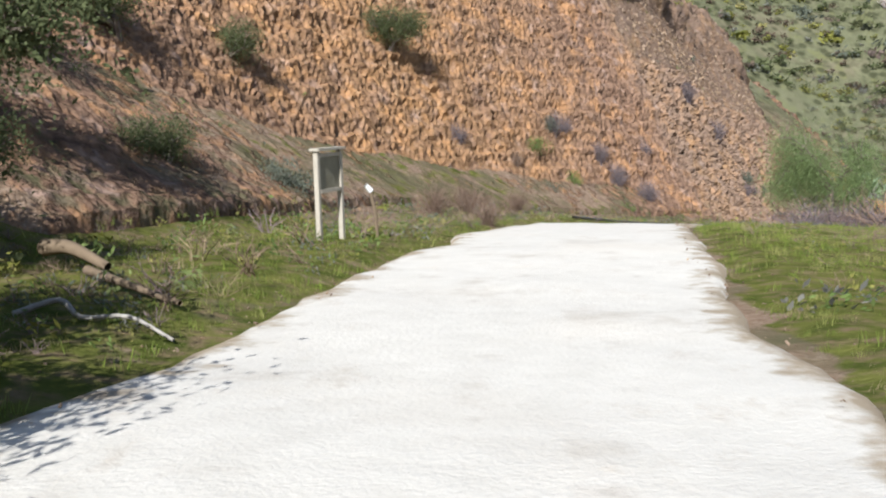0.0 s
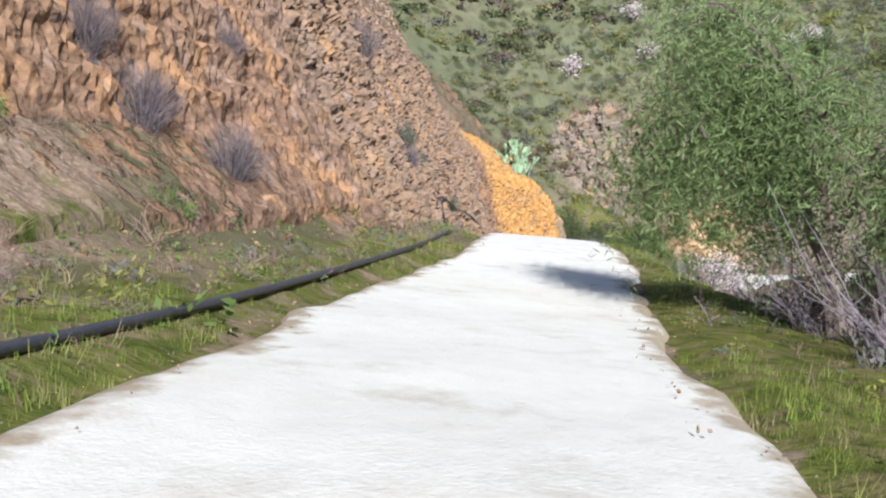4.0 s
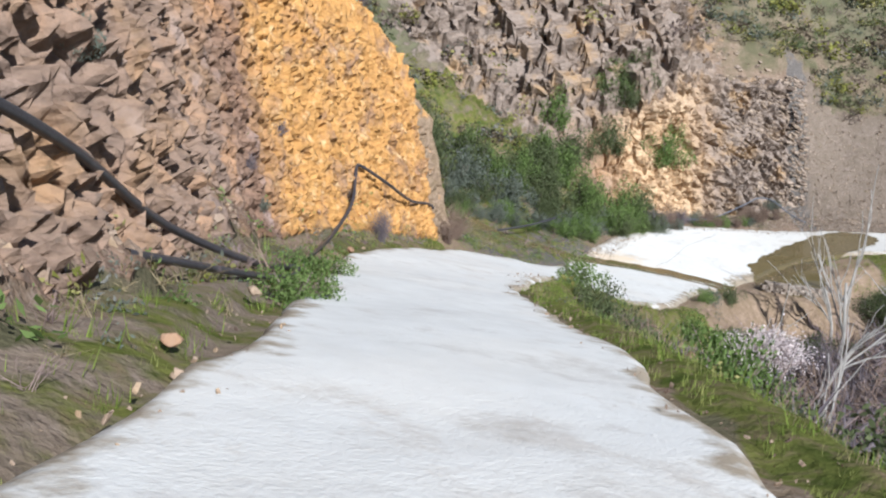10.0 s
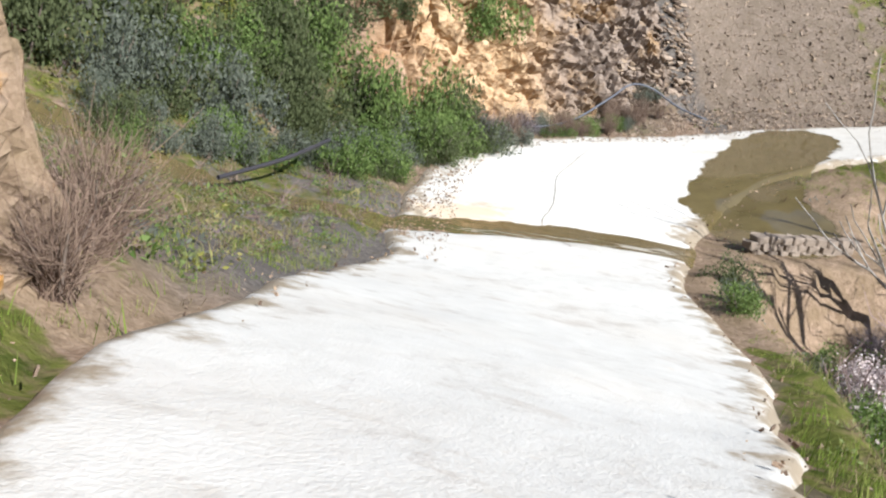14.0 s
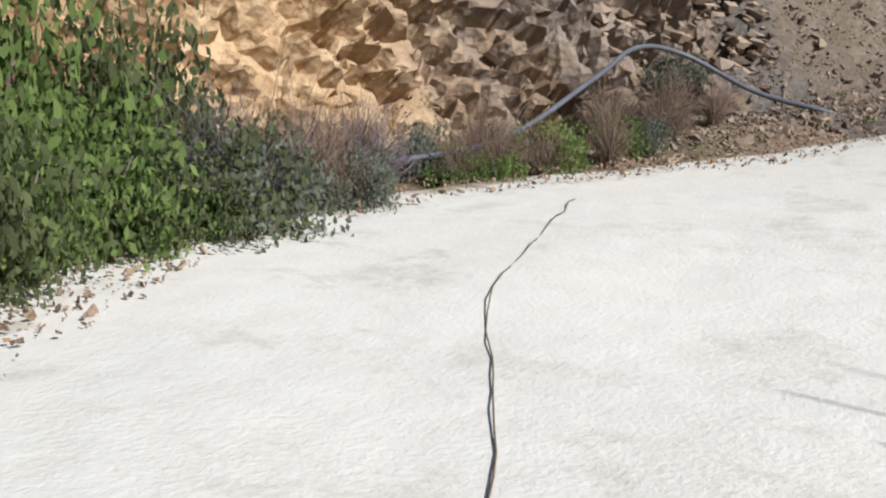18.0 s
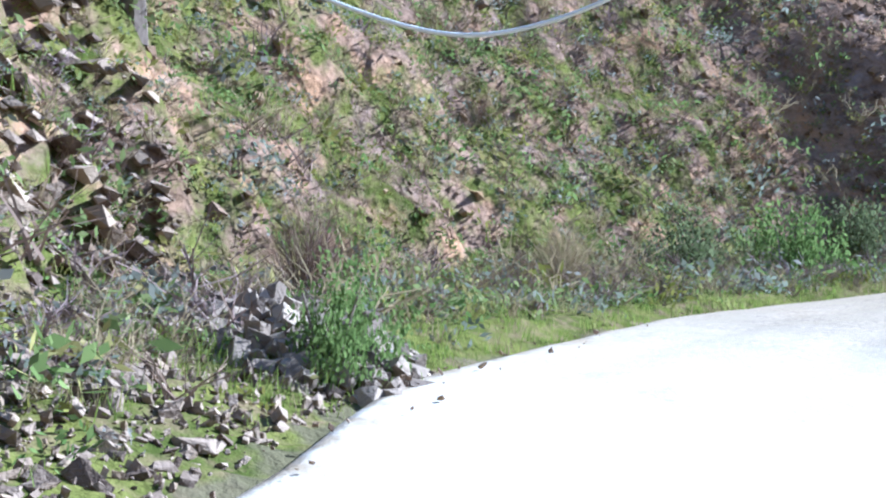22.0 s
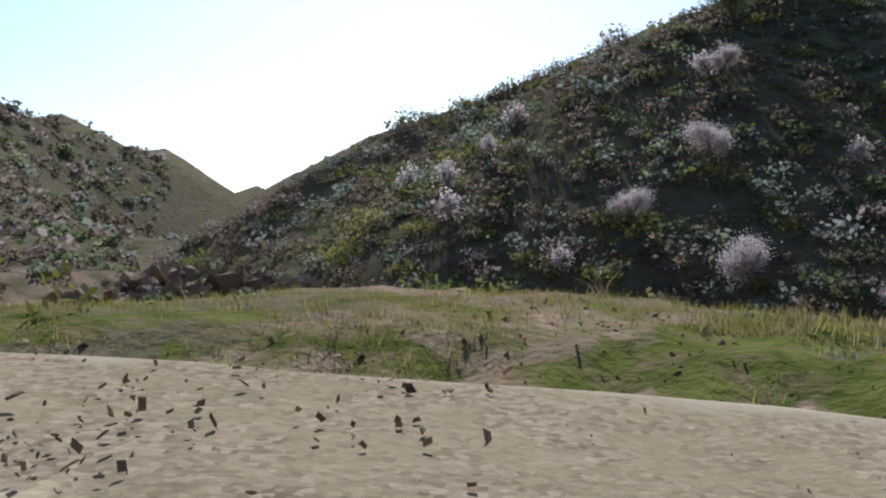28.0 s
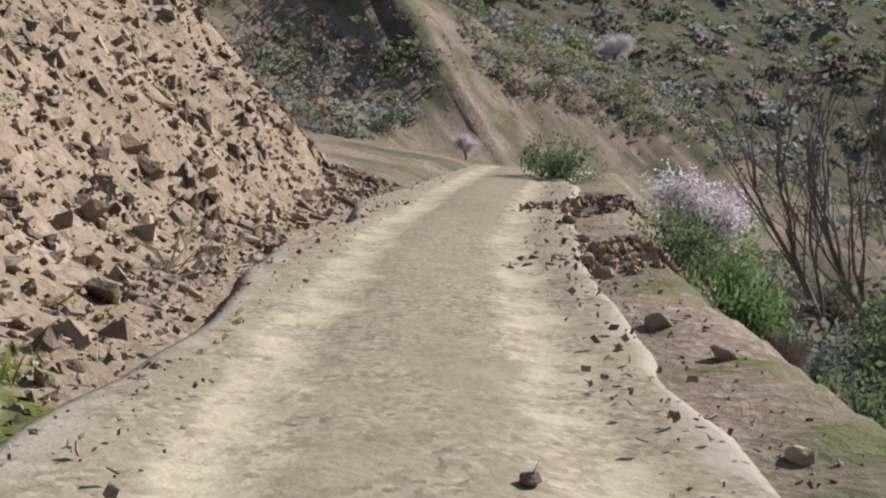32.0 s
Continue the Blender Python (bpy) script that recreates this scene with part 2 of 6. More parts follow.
def nearness(x, y, pts):
    """Distance from a line of places."""
    far = np.full(np.shape(x), 1e9)
    for a, b in zip(np.array(pts[:-1], float), np.array(pts[1:], float)):
        d = b - a
        w = np.clip(((x - a[0]) * d[0] + (y - a[1]) * d[1]) / (d @ d), 0, 1)
        far = np.minimum(far, np.hypot(x - a[0] - w * d[0], y - a[1] - w * d[1]))
    return far


def dip(x, y):
    """Depth of the channel that holds the stream."""
    return 0.12 * np.exp(-(nearness(x, y, STREAM[0]) / STREAM[1]) ** 4)


def soaked(x, y):
    """How far a place lies inside the puddle beside the slab."""
    return np.clip(1.5 - nearness(x, y, HOLLOW[0]) / HOLLOW[1], 0, 1)


# ---------------------------------------------------------------- plan of the road
CAM_H = [(0, 1.4), (4.5, 1.4), (5.5, 1.85), (6.5, 2.1), (7.2, 1.85), (8, 1.42), (17, 1.45), (18.5, 1.68), (21, 1.65), (22.5, 1.4), (25, 1.45), (26.5, 1.65), (28, 1.25), (30, 1.25), (31.5, 1.4)]
BACK = [(-3.0, -60.0, 4.5), (-1.2, -25.0, 1.8)]
AHEAD = [(102.8, 68.5, -13.4), (107.2, 62.6, -12.8), (111.7, 55.1, -11.9), (116.2, 47.6, -11.2), (119.7, 40.1, -10.9), (121.7, 32.1, -11.0), (119.7, 23.1, -12.0), (112.7, 15.1, -14.6), (103.2, 8.1, -18.05)]
own = [(r[1], r[2], r[3] - np.interp(r[0], [c[0] for c in CAM_H], [c[1] for c in CAM_H])) for r in ROWS]
line = [(-20 + 10 * i, *p) for i, p in enumerate(BACK)] + [(r[0], *p) for r, p in zip(ROWS, own)]
line += [(34 + 2 * i, *p) for i, p in enumerate(AHEAD)]
line = np.array(line)
seg = np.r_[0, np.cumsum(np.linalg.norm(np.diff(line[:, 1:3], axis=0), axis=1))]
S = np.arange(0, seg[-1], 0.5)
PT, PX, PY, PZ = (np.interp(S, seg, line[:, i]) for i in range(4))


def smooth(v, n):
    k = np.hanning(n + 2)[1:-1]
    return np.convolve(np.pad(v, n // 2, mode="edge"), k / k.sum(), "valid")[: len(v)]


PX, PY, PZ = smooth(PX, 9), smooth(PY, 9), smooth(PZ, 15)
TX, TY = np.gradient(PX), np.gradient(PY)
TL = np.hypot(TX, TY)
TX, TY = TX / TL, TY / TL


def along(x, y, z, chunk=4000):
    """For each place: index of the nearest road sample and the signed distance, left positive."""
    x, y = np.ravel(x), np.ravel(y)
    best, dist = np.empty(len(x), int), np.empty(len(x))
    for i in range(0, len(x), chunk):
        d2 = (x[i:i + chunk, None] - PX) ** 2 + (y[i:i + chunk, None] - PY) ** 2
        b = d2.argmin(1)
        best[i:i + chunk] = b
        dist[i:i + chunk] = np.sqrt(d2[np.arange(len(b)), b])
    side = TX[best] * (y - PY[best]) - TY[best] * (x - PX[best])
    out = np.where(side >= 0, dist, -dist)
    return best, np.where((best <= 1) | (best >= len(PX) - 2), side, out)


def table(rows, t):
    rows = np.array(rows, float)
    return [np.interp(t, rows[:, 0], rows[:, i]) for i in range(1, rows.shape[1])]


# seconds: half width of the road to the left and right, how much it is bare earth
WIDTH = [(-20, 2.6, 2.6, 0.0), (0, 2.9, 2.7, 0.15), (3.5, 3.0, 2.4, 0.1), (4.6, 2.2, 2.3, 0.1), (6, 2.1, 2.5, 0.0), (8, 1.9, 2.6, 0.0), (10, 1.6, 2.5, 0.0), (13, 1.7, 2.5, 0.0), (14.5, 2.1, 2.6, 0.0), (15.0, 2.7, 2.6, 0.0), (15.5, 3.6, 2.7, 0.0), (16.0, 4.8, 2.7, 0.0), (16.6, 4.7, 2.6, 0.0),
         (17.1, 4.3, 2.6, 0.0), (17.6, 4.1, 3.4, 0.0), (18.2, 3.9, 4.3, 0.0), (19, 4.6, 4.4, 0.0), (19.7, 5.6, 4.4, 0.0), (20.2, 5.6, 4.2, 0.0), (20.6, 4.9, 3.9, 0.0), (21, 3.5, 3.4, 0.05), (21.5, 2.9, 3.2, 0.1), (22.3, 1.8, 3.2, 0.2), (22.8, 1.7, 3.0, 0.3), (24, 2.2, 3.0, 0.8), (26, 2.4, 4.2, 1.0), (27.3, 2.4, 6.6, 1.0), (28.6, 2.4, 6.0, 1.0), (29.4, 2.2, 5.0, 1.0), (30, 1.9, 3.6, 1.0), (30.6, 1.8, 2.5, 1.0), (31.5, 1.7, 1.9, 1.0), (52, 1.6, 1.7, 1.0)]
# seconds: foot of the slope, its first angle, height of the first slope, second angle, its height, angle behind
LEFT = [(-20, 14, 22, 5, 22, 8, 12), (-1, 8, 32, 6, 32, 12, 18), (2.0, 7.0, 36, 5, 42, 25, 22), (3.6, 7.0, 28, 2.5, 58, 20, 24), (4.6, 5.6, 27, 2.0, 64, 22, 26), (5.9, 4.4, 36, 2.0, 64, 24, 28), (6.8, 4.2, 55, 3, 62, 20, 28),
        (8, 4.0, 62, 4, 66, 16, 28), (9.4, 3.4, 64, 5, 64, 15, 28), (10.2, 3.0, 68, 6, 62, 14, 28), (11.3, 3.0, 68, 6, 62, 14, 28), (11.9, 3.4, 70, 8, 50, 10, 28), (12.6, 3.6, 72, 7.4, 42, 14, 28), (13.8, 3.2, 73, 7.0, 36, 12, 28), (14.4, 3.3, 73, 6.8, 34, 10, 28), (14.75, 3.4, 71, 5.8, 34, 10, 30), (15.02, 3.6, 68, 4.2, 32, 10, 30),
        (15.3, 9.0, 14, 2, 30, 20, 32), (16.5, 10.0, 12, 2, 36, 40, 30), (18.0, 8.5, 24, 5, 40, 40, 30), (19.0, 7.4, 30, 4, 38, 30, 32), (19.4, 7.2, 38, 3.5, 38, 26, 32), (19.75, 6.9, 56, 4.8, 40, 24, 32), (20.1, 6.7, 65, 6.6, 40, 24, 32), (20.5, 6.6, 66, 8.6, 42, 22, 32), (20.9, 6.3, 62, 8, 42, 20, 32), (21.5, 5.8, 58, 8, 42, 16, 32),
        (21.9, 4.2, 40, 8, 40, 12, 34), (22.6, 2.6, 38, 8, 40, 10, 34), (23.2, 6.0, 58, 5, 55, 16, 34), (24.5, 6.4, 60, 8, 58, 16, 34), (25.6, 6.8, 62, 8, 56, 14, 32),
        (26.3, 5.0, 60, 6, 50, 10, 30), (27.2, 3.8, 55, 6, 48, 10, 28), (29.0, 3.2, 46, 8, 46, 14, 26), (31.0, 2.7, 43, 12, 45, 16, 26), (37, 2.4, 43, 12, 44, 16, 26), (38.5, 6, 28, 3, 22, 10, 18), (41.5, 9, 22, 3, 22, 10, 18), (43.5, 4, 50, 9, 30, 20, 24), (46, 4, 46, 6, 26, 8, 10), (50, 6, 20, 2, 10, 3, 3), (52, 6, 20, 2, 10, 3, 3)]
# seconds: width of the shelf beyond the road, its slope, angle of the drop, how deep it goes at the most
RIGHT = [(-20, 16, -0.02, 30, 60), (0.0, 16, -0.02, 30, 60), (3.0, 13, -0.03, 34, 60), (4.6, 7.5, -0.05, 38, 60), (5.8, 3.0, -0.1, 38, 60), (7, 0.8, -0.1, 40, 60), (11, 0.9, -0.1, 42, 60),
         (13, 0.7, -0.1, 45, 60), (15, 0.8, -0.15, 48, 60), (16.5, 0.7, -0.1, 45, 60), (17.6, 0.6, -0.1, 42, 60), (18.2, 0.9, -0.05, 42, 60), (18.7, 4.5, -0.02, 30, 2.0), (19.5, 5.0, -0.02, 30, 2.0), (21.5, 2.5, -0.05, 35, 60), (24, 2.5, -0.03, 36, 60), (26, 3.5, -0.05, 38, 60),
         (28.3, 4.2, 0.0, 40, 60), (30, 4.6, 0.03, 40, 60), (30.6, 4.2, 0.0, 40, 60), (31.2, 1.2, -0.1, 40, 60), (32, 0.9, -0.1, 42, 60), (50, 0.8, -0.1, 40, 60)]


def stream_floor(x, y):
    return np.where(y < 116, np.maximum(-22.3 + 0.4 * (y - 116), -24.5 + 0.03 * (y - 100)), -22.3 + 0.05 * (y - 116))


RIDGE = np.array([(225.2, -41.9, 60.95), (166.2, -103.9, 34.95), (144.2, -142.9, 26.95), (112.2, -177.9, 19.95), (49.2, -235.9, 4.95), (-4.8, -301.9, 10.95)], float)


SPUR = np.array([(185.2, -96.9, 36.95), (145.2, -63.9, 14.95), (115.2, -41.9, -3.05), (93.2, -25.9, -15.05)], float)
KNOLL = np.array([(88.2, -10.9, -15.05), (77.2, -0.9, -7.05), (71.2, 1.1, -3.55), (63.2, 8.1, -0.85), (57.2, 13.1, 2.15), (52.2, 18.1, 4.95), (35.2, 12.1, 9.95), (17.2, -23.9, 14.95), (-0.8, -81.9, 20.95)], float)


def hills(x, y):
    """The far side of the valley, a long ridge that falls away to the west, and the knoll across the stream."""
    out = np.full(len(x), -1e9)
    for crest, fall in ((RIDGE, 0.62), (SPUR, 0.55), (KNOLL, 0.66)):
        for a, b in zip(crest[:-1], crest[1:]):
            d = b[:2] - a[:2]
            w = np.clip(((x - a[0]) * d[0] + (y - a[1]) * d[1]) / (d @ d), 0, 1)
            far = np.hypot(x - a[0] - w * d[0], y - a[1] - w * d[1])
            out = np.maximum(out, a[2] + w * (b[2] - a[2]) - fall * far)
    return out


def height(x, y):
    """Ground level with the road bed, before the rock relief; and masks."""
    i, d = along(x, y, None)
    t, z0 = PT[i], PZ[i]
    wl, wr, dirt = table(WIDTH, t)
    foot, a1, h1, a2, h2, a3 = table(LEFT, t)
    shelf, sl, ad, deep = table(RIGHT, t)
    # left: verge, two slopes and the hillside behind
    u = np.maximum(d - wl, 0)
    verge = np.minimum(u, np.maximum(foot - wl, 0.1)) * 0.09
    v = np.maximum(d - foot, 0)
    k1, k2, k3 = (np.tan(np.radians(a)) for a in (a1, a2, a3))
    r1 = h1 / k1
    r2 = h2 / k2
    up = np.minimum(v, r1) * k1 + np.clip(v - r1, 0, r2) * k2
    rest = np.maximum(v - r1 - r2, 0)
    up = up + 62 * (1 - np.exp(-rest * k3 / 62))
    left = z0 + verge + up
    # right: shelf, drop to the stream
    q = np.maximum(-d - wr, 0)
    flat = np.minimum(q, shelf) * sl
    drop = np.minimum(np.maximum(q - shelf, 0) * np.tan(np.radians(ad)), deep)
    right = z0 + flat - drop
    right = np.maximum(right, stream_floor(x, y))
    z = np.where(d >= 0, left, right)
    far = np.clip((np.hypot(x - 60, y - 50) - 110) / 60, 0, 1)
    z = np.maximum(z, hills(x, y))
    rock = np.clip(np.maximum(np.where(v < r1, a1, np.where(v < r1 + r2, a2, 0)) - 44, 0) / 10, 0, 1) * (v > 0)
    return z, i, d, t, rock, v, far

# ---------------------------------------------------------------- ground


def grown(lo, hi, step, reach):
    mid = np.arange(lo, hi, step)
    out, d = [], step
    while sum(out) < reach:
        d *= 1.13
        out.append(d)
    far = np.cumsum(out)
    return np.r_[lo - far[::-1], mid, mid[-1] + far]


def fields(values, mesh):
    for name, v in values.items():
        mesh.attributes.new(name, "FLOAT", "POINT").data.foreach_set("value", np.ascontiguousarray(v, np.float32))


def sheet(name, x, y, z, material, values):
    """A grid of quads over arrays of places."""
    n, m = x.shape
    mesh = bpy.data.meshes.new(name)
    idx = np.arange(n * m).reshape(n, m)
    quads = np.stack([idx[:-1, :-1], idx[1:, :-1], idx[1:, 1:], idx[:-1, 1:]], -1).reshape(-1, 4)
    return mesh_of(name, np.stack([x, y, z], -1).reshape(-1, 3), quads, material, values)


def mesh_of(name, verts, quads, material, values={}, shade=True):
    mesh = bpy.data.meshes.new(name)
    k = quads.shape[1]
    mesh.vertices.add(len(verts))
    mesh.vertices.foreach_set("co", np.ascontiguousarray(verts, np.float32).ravel())
    mesh.loops.add(quads.size)
    mesh.loops.foreach_set("vertex_index", np.ascontiguousarray(quads, np.int32).ravel())
    mesh.polygons.add(len(quads))
    mesh.polygons.foreach_set("loop_start", np.arange(0, quads.size, k, dtype=np.int32))
    mesh.polygons.foreach_set("use_smooth", np.full(len(quads), shade, bool))
    mesh.update(calc_edges=True)
    fields(values, mesh)
    mesh.materials.append(material)
    return mesh


def fractal(x, y, z, size, octaves=4, sharp=False):
    """Value noise of many places at once, from a lattice of random numbers."""
    rng = np.random.default_rng(int(size * 1000) + octaves)
    box = rng.random((64, 64, 64), dtype=np.float32)
    out, amp, tot = np.zeros(len(x)), 1.0, 0.0
    for o in range(octaves):
        p = [np.asarray(c) / size * 2 ** o + 17.3 * o for c in (x, y, z)]
        i = [np.floor(c).astype(int) for c in p]
        f = [c - k for c, k in zip(p, i)]
        f = [c * c * (3 - 2 * c) for c in f]
        v = 0
        for a in (0, 1):
            for b in (0, 1):
                for c in (0, 1):
                    w = (f[0] if a else 1 - f[0]) * (f[1] if b else 1 - f[1]) * (f[2] if c else 1 - f[2])
                    v = v + w * box[(i[0] + a) % 64, (i[1] + b) % 64, (i[2] + c) % 64]
        v = 2 * v - 1
        out += amp * (1 - 2 * np.abs(v) if sharp else v)
        tot += amp
        amp *= 0.55
    return out / tot


def blocks(x, y, z, size):
    """Stepped relief of broken beds: each cell of a skewed lattice stands at its own level."""
    rng = np.random.default_rng(int(size * 100))
    box = rng.random((64, 64, 64))
    a = x * 0.9 + z * 0.5 + 0.25 * fractal(x, y, z, size * 1.3, 2) * size
    b = y * 0.8 - x * 0.3 + z * 0.35
    c = z * 1.6 + x * 0.55 + y * 0.3
    i = [np.floor(v / size).astype(int) % 64 for v in (a, b, c)]
    return box[i[0], i[1], i[2]] * 2 - 1


def cells(x, y, z, size, seed, turn=(0.0, 0.0, 0.0), stretch=(1.0, 1.0, 1.0)):
    """Angular relief: each block of a jittered lattice is a tilted plane of its own; and the way to the nearest crack."""
    rng = np.random.default_rng(seed)
    p = np.stack([x, y, z], 1) @ np.array(Euler(turn).to_matrix()) * np.array(stretch) / size
    jit, lev, slope = rng.random((32, 32, 32, 3)), rng.random((32, 32, 32)), rng.normal(0, 1, (32, 32, 32, 3))
    base = np.floor(p).astype(int)
    f1, f2 = np.full(len(p), 9.0), np.full(len(p), 9.0)
    out = np.zeros(len(p))
    for a in (-1, 0, 1):
        for b in (-1, 0, 1):
            for c in (-1, 0, 1):
                q = base + (a, b, c)
                k = tuple((q % 32).T)
                w = p - q - jit[k]
                d = np.sqrt((w * w).sum(1))
                near = d < f1
                f2 = np.where(near, f1, np.minimum(f2, d))
                f1 = np.where(near, d, f1)
                out = np.where(near, lev[k] * 2 - 1 + 0.55 * (w * slope[k]).sum(1), out)
    return out, f2 - f1


def bare(x, y):
    """Ground level with its loose relief, before the rock; and what height() tells."""
    z, i, d, t, rock, v, far = height(x, y)
    a, b, _ = table(WIDTH, t)
    off = np.maximum(np.where(d > 0, d - a, -d - b), 0)
    z = z + np.clip(off / 3.0, 0, 1) * 0.22 * fractal(x, y, x * 0, 3.0) + np.clip(off / 14, 0, 1) * 1.6 * fractal(x, y, x * 0, 22.0) + np.clip(off / 80, 0, 1) * 7 * fractal(x, y, x * 0, 90.0, 4)
    z = z - 0.15 * np.clip(1.1 - off / 0.6, 0, 1) - dip(x, y)
    return z, d, t, rock, v, off


# line of the crag above the thicket
CRAG = [(74.0, 141.5), (78.5, 136.0), (83.5, 133.5)]


def coats(x, y, d, t, v, off, rock):
    """How much of each ground cover lies at a place."""
    outcrop = np.clip(1.7 - nearness(x, y, CRAG) / 4.6, 0, 1) * np.clip((d - 9) / 2, 0, 1)
    rock = np.maximum(rock, outcrop)
    amber = np.clip((1.15 - np.abs(t - 14.15)) / 0.25, 0, 1) * (d > 0) * (v < 7)
    amber = np.maximum(amber, 0.28 * np.clip(1 - np.abs(t - 4.4) / 1.8, 0, 1) * (v > 2) * (d > 0))
    amber = np.maximum(amber, 0.04 * ((t > 7) & (t < 12.5) & (d > 0)))
    amber = np.maximum(amber, 0.4 * np.clip(1.5 - np.abs(t - 20.2) / 0.4, 0, 1) * (d > 0) * (v < 12))
    grey = np.maximum(np.clip((t - 20.45) / 0.4, 0, 1) * (t < 29) * (d > 0), outcrop)
    grey = np.where((t > 22.7) & (t < 27), 0.25, np.where((t > 21.6) & (t < 22.8), 0.55, grey))
    grey = np.maximum(grey, np.clip((t - 15.1) / 0.4, 0, 1) * (t < 19.3) * (d > 0))
    grey = np.maximum(grey, 0.4 * np.clip((t - 6.6) / 0.6, 0, 1) * np.clip((12.9 - t) / 0.3, 0, 1) * (d > 0))
    grass = np.clip(1.15 - off / np.where(d > 0, 3.4, 6.0), 0, 1) * (off > 0)
    grass = np.where((d > 0) & (t < 2.6), np.clip(1.1 - off / 16, 0, 0.75), grass)
    grass = np.where((d > 0) & (t >= 2.6) & (t < 7), np.clip(0.95 - off / 3.5, 0, 0.62), grass)
    grass = np.where((d > 0) & (t > 7) & (t < 14.6), np.clip(1.1 - off / 2.4, 0, 1) * 0.52, grass)
    grass = np.where((d > 0) & (t > 20.0) & (t < 22.6), 0.1, grass)
    grass = np.where(t > 29.6, grass * np.where(t > 33, 0.25, 0.6), grass)
    grass = np.where((d < 0) & (t > 16.4) & (t < 21.6), 0, grass)
    grass = np.where((d > 0) & (t > 14.9) & (t < 19.7) & (off < 14), np.clip(0.2 + off / 9, 0, 0.6), grass)
    grass = np.maximum(grass * (rock < 0.6), 0.12 * np.clip(off / 25, 0, 1))
    grass = np.maximum(grass, np.clip(1.3 - np.hypot(x - 102.6, y - 71.8) / 2.0, 0, 0.8))
    face = (d > 0) & (t > 22.5) & (t < 25.4) & (off > 1.2)
    grass = np.where(face, np.clip(0.56 - 0.025 * v, 0.28, 1), grass)
    gravel = np.where((d > 0) & (t > 14.9) & (t < 18.6) & (off < 6), 0.85 - off / 12, 0)
    gravel = gravel + np.where((d > 0) & (t > 20.2) & (t < 22.7) & (v > -1.5), 1.0, 0.0) * np.clip((np.where(t < 21.4, 0.8, 9) - v) / 3, 0, 1) * np.clip((t - 20.0) / 0.4, 0, 1) * np.clip((22.9 - t) / 0.3, 0, 1)
    gravel = np.maximum(gravel, np.where((d > 0) & (t >= 37) & (t < 43) & (v > 0) & (v < 9), 0.6, 0))
    gravel = np.maximum(gravel, np.where((d > 0) & (t > 27.4) & (t < 37) & (off < 22), 0.85, 0))
    gravel = np.maximum(gravel, np.where((d > 0) & (t > 8.3) & (t < 12.4) & (off < 0.9) & (v < 0.05), 0.85, 0))
    gravel = np.maximum(gravel, np.where((d < 0) & (t > 16.4) & (t < 21.6), 0.8, 0))
    gravel = np.maximum(gravel, np.where((d < 0) & (t > 25.2) & (t < 30.2), np.clip(1.7 - off / 2.2, 0, 1), 0))
    gravel = gravel * np.clip(np.hypot(x - 102.6, y - 71.8) / 2.5, 0, 1)
    tan = 0.85 * np.clip(1.5 - np.abs(t - 20.3) / 0.5, 0, 1) * (d > 0) * (v < 6)
    return {"tan": tan, "rock": rock, "amber": amber, "grey": grey, "grass": grass, "gravel": gravel, "wet": soaked(x, y), "wild": np.clip((off - 8) / 14, 0, 1), "dry": np.clip((x - 45) / 10, 0, 1) * np.clip((72 - y) / 10, 0, 1)}


# stretches of cut rock that have a finer skin: seconds, foot to start from, reach along the slope, spacing, block size, depth, tilt and stretch of the beds
FACES = [("wall_red_cut", 1.4, 7.2, 0.3, 26, 0.16, 0.6, 0.08, (0.05, 0.1, 0.0), (0.55, 0.55, 1.9)), ("wall_brown_cut", 7.0, 12.5, -0.1, 13, 0.1, 0.5, 0.27, (0.3, 0.2, 0.2), (1.0, 1.0, 1.15)),
         ("wall_orange_cut", 12.35, 15.25, -0.1, 12, 0.1, 0.48, 0.16, (0.2, 0.5, 0.1), (1.0, 1.0, 1.4)), ("wall_ford_cliff", 19.65, 21.5, 0.0, 10.8, 0.1, 1.3, 0.5, (0.1, 0.75, 0.0), (0.5, 0.6, 1.5))]


def faced(d, t, v):
    """1 where one of those skins lies over the ground."""
    out = np.zeros(len(t))
    for _, t0, t1, lo, reach, *_ in FACES:
        out = np.maximum(out, np.clip(np.minimum(t - t0, t1 - t) / 0.15, 0, 1) * np.clip((v - lo) / 0.5, 0, 1) * (v < reach * 0.6) * (d > 0))
    return out


gx, gy = np.meshgrid(grown(-16, 118, 0.42, 1600), grown(-6, 138, 0.42, 1600), indexing="ij")
fx, fy = gx.ravel(), gy.ravel()
fz, fd, ft, frock, fv, off = bare(fx, fy)
# rock relief, pushed out along the slope
sh = gx.shape
gz = fz.reshape(sh)
ux, uy = np.gradient(gz, gx[:, 0], axis=0).ravel(), np.gradient(gz, gy[0], axis=1).ravel()
nl = np.sqrt(ux ** 2 + uy ** 2 + 1)
steep = np.clip((np.hypot(ux, uy) - 0.75) / 0.5, 0, 1) * np.clip(off / 1.5, 0, 1)
frock = np.maximum(frock, steep * (fd > 0) * (off < np.where((ft > 15) & (ft < 22.7), 14, 30)))
frock = np.where((fd > 0) & (ft > 15.1) & (ft < 19.3), 0, frock)
frock = np.where((fd > 0) & (ft >= 19.2) & (ft < 21.7) & (fv > 4.8), 0, frock)
frock = np.where(ft > 37, 0.5 * frock, frock)
frock = np.where((fd > 0) & (ft > 21.5) & (ft < 22.7) & (fv < 18), 0, frock)
frock = np.where((fd > 0) & (ft > 26.6) & (fv > 0), frock * 0.55, frock)
cover = coats(fx, fy, fd, ft, fv, off, frock)
frock = cover["rock"]
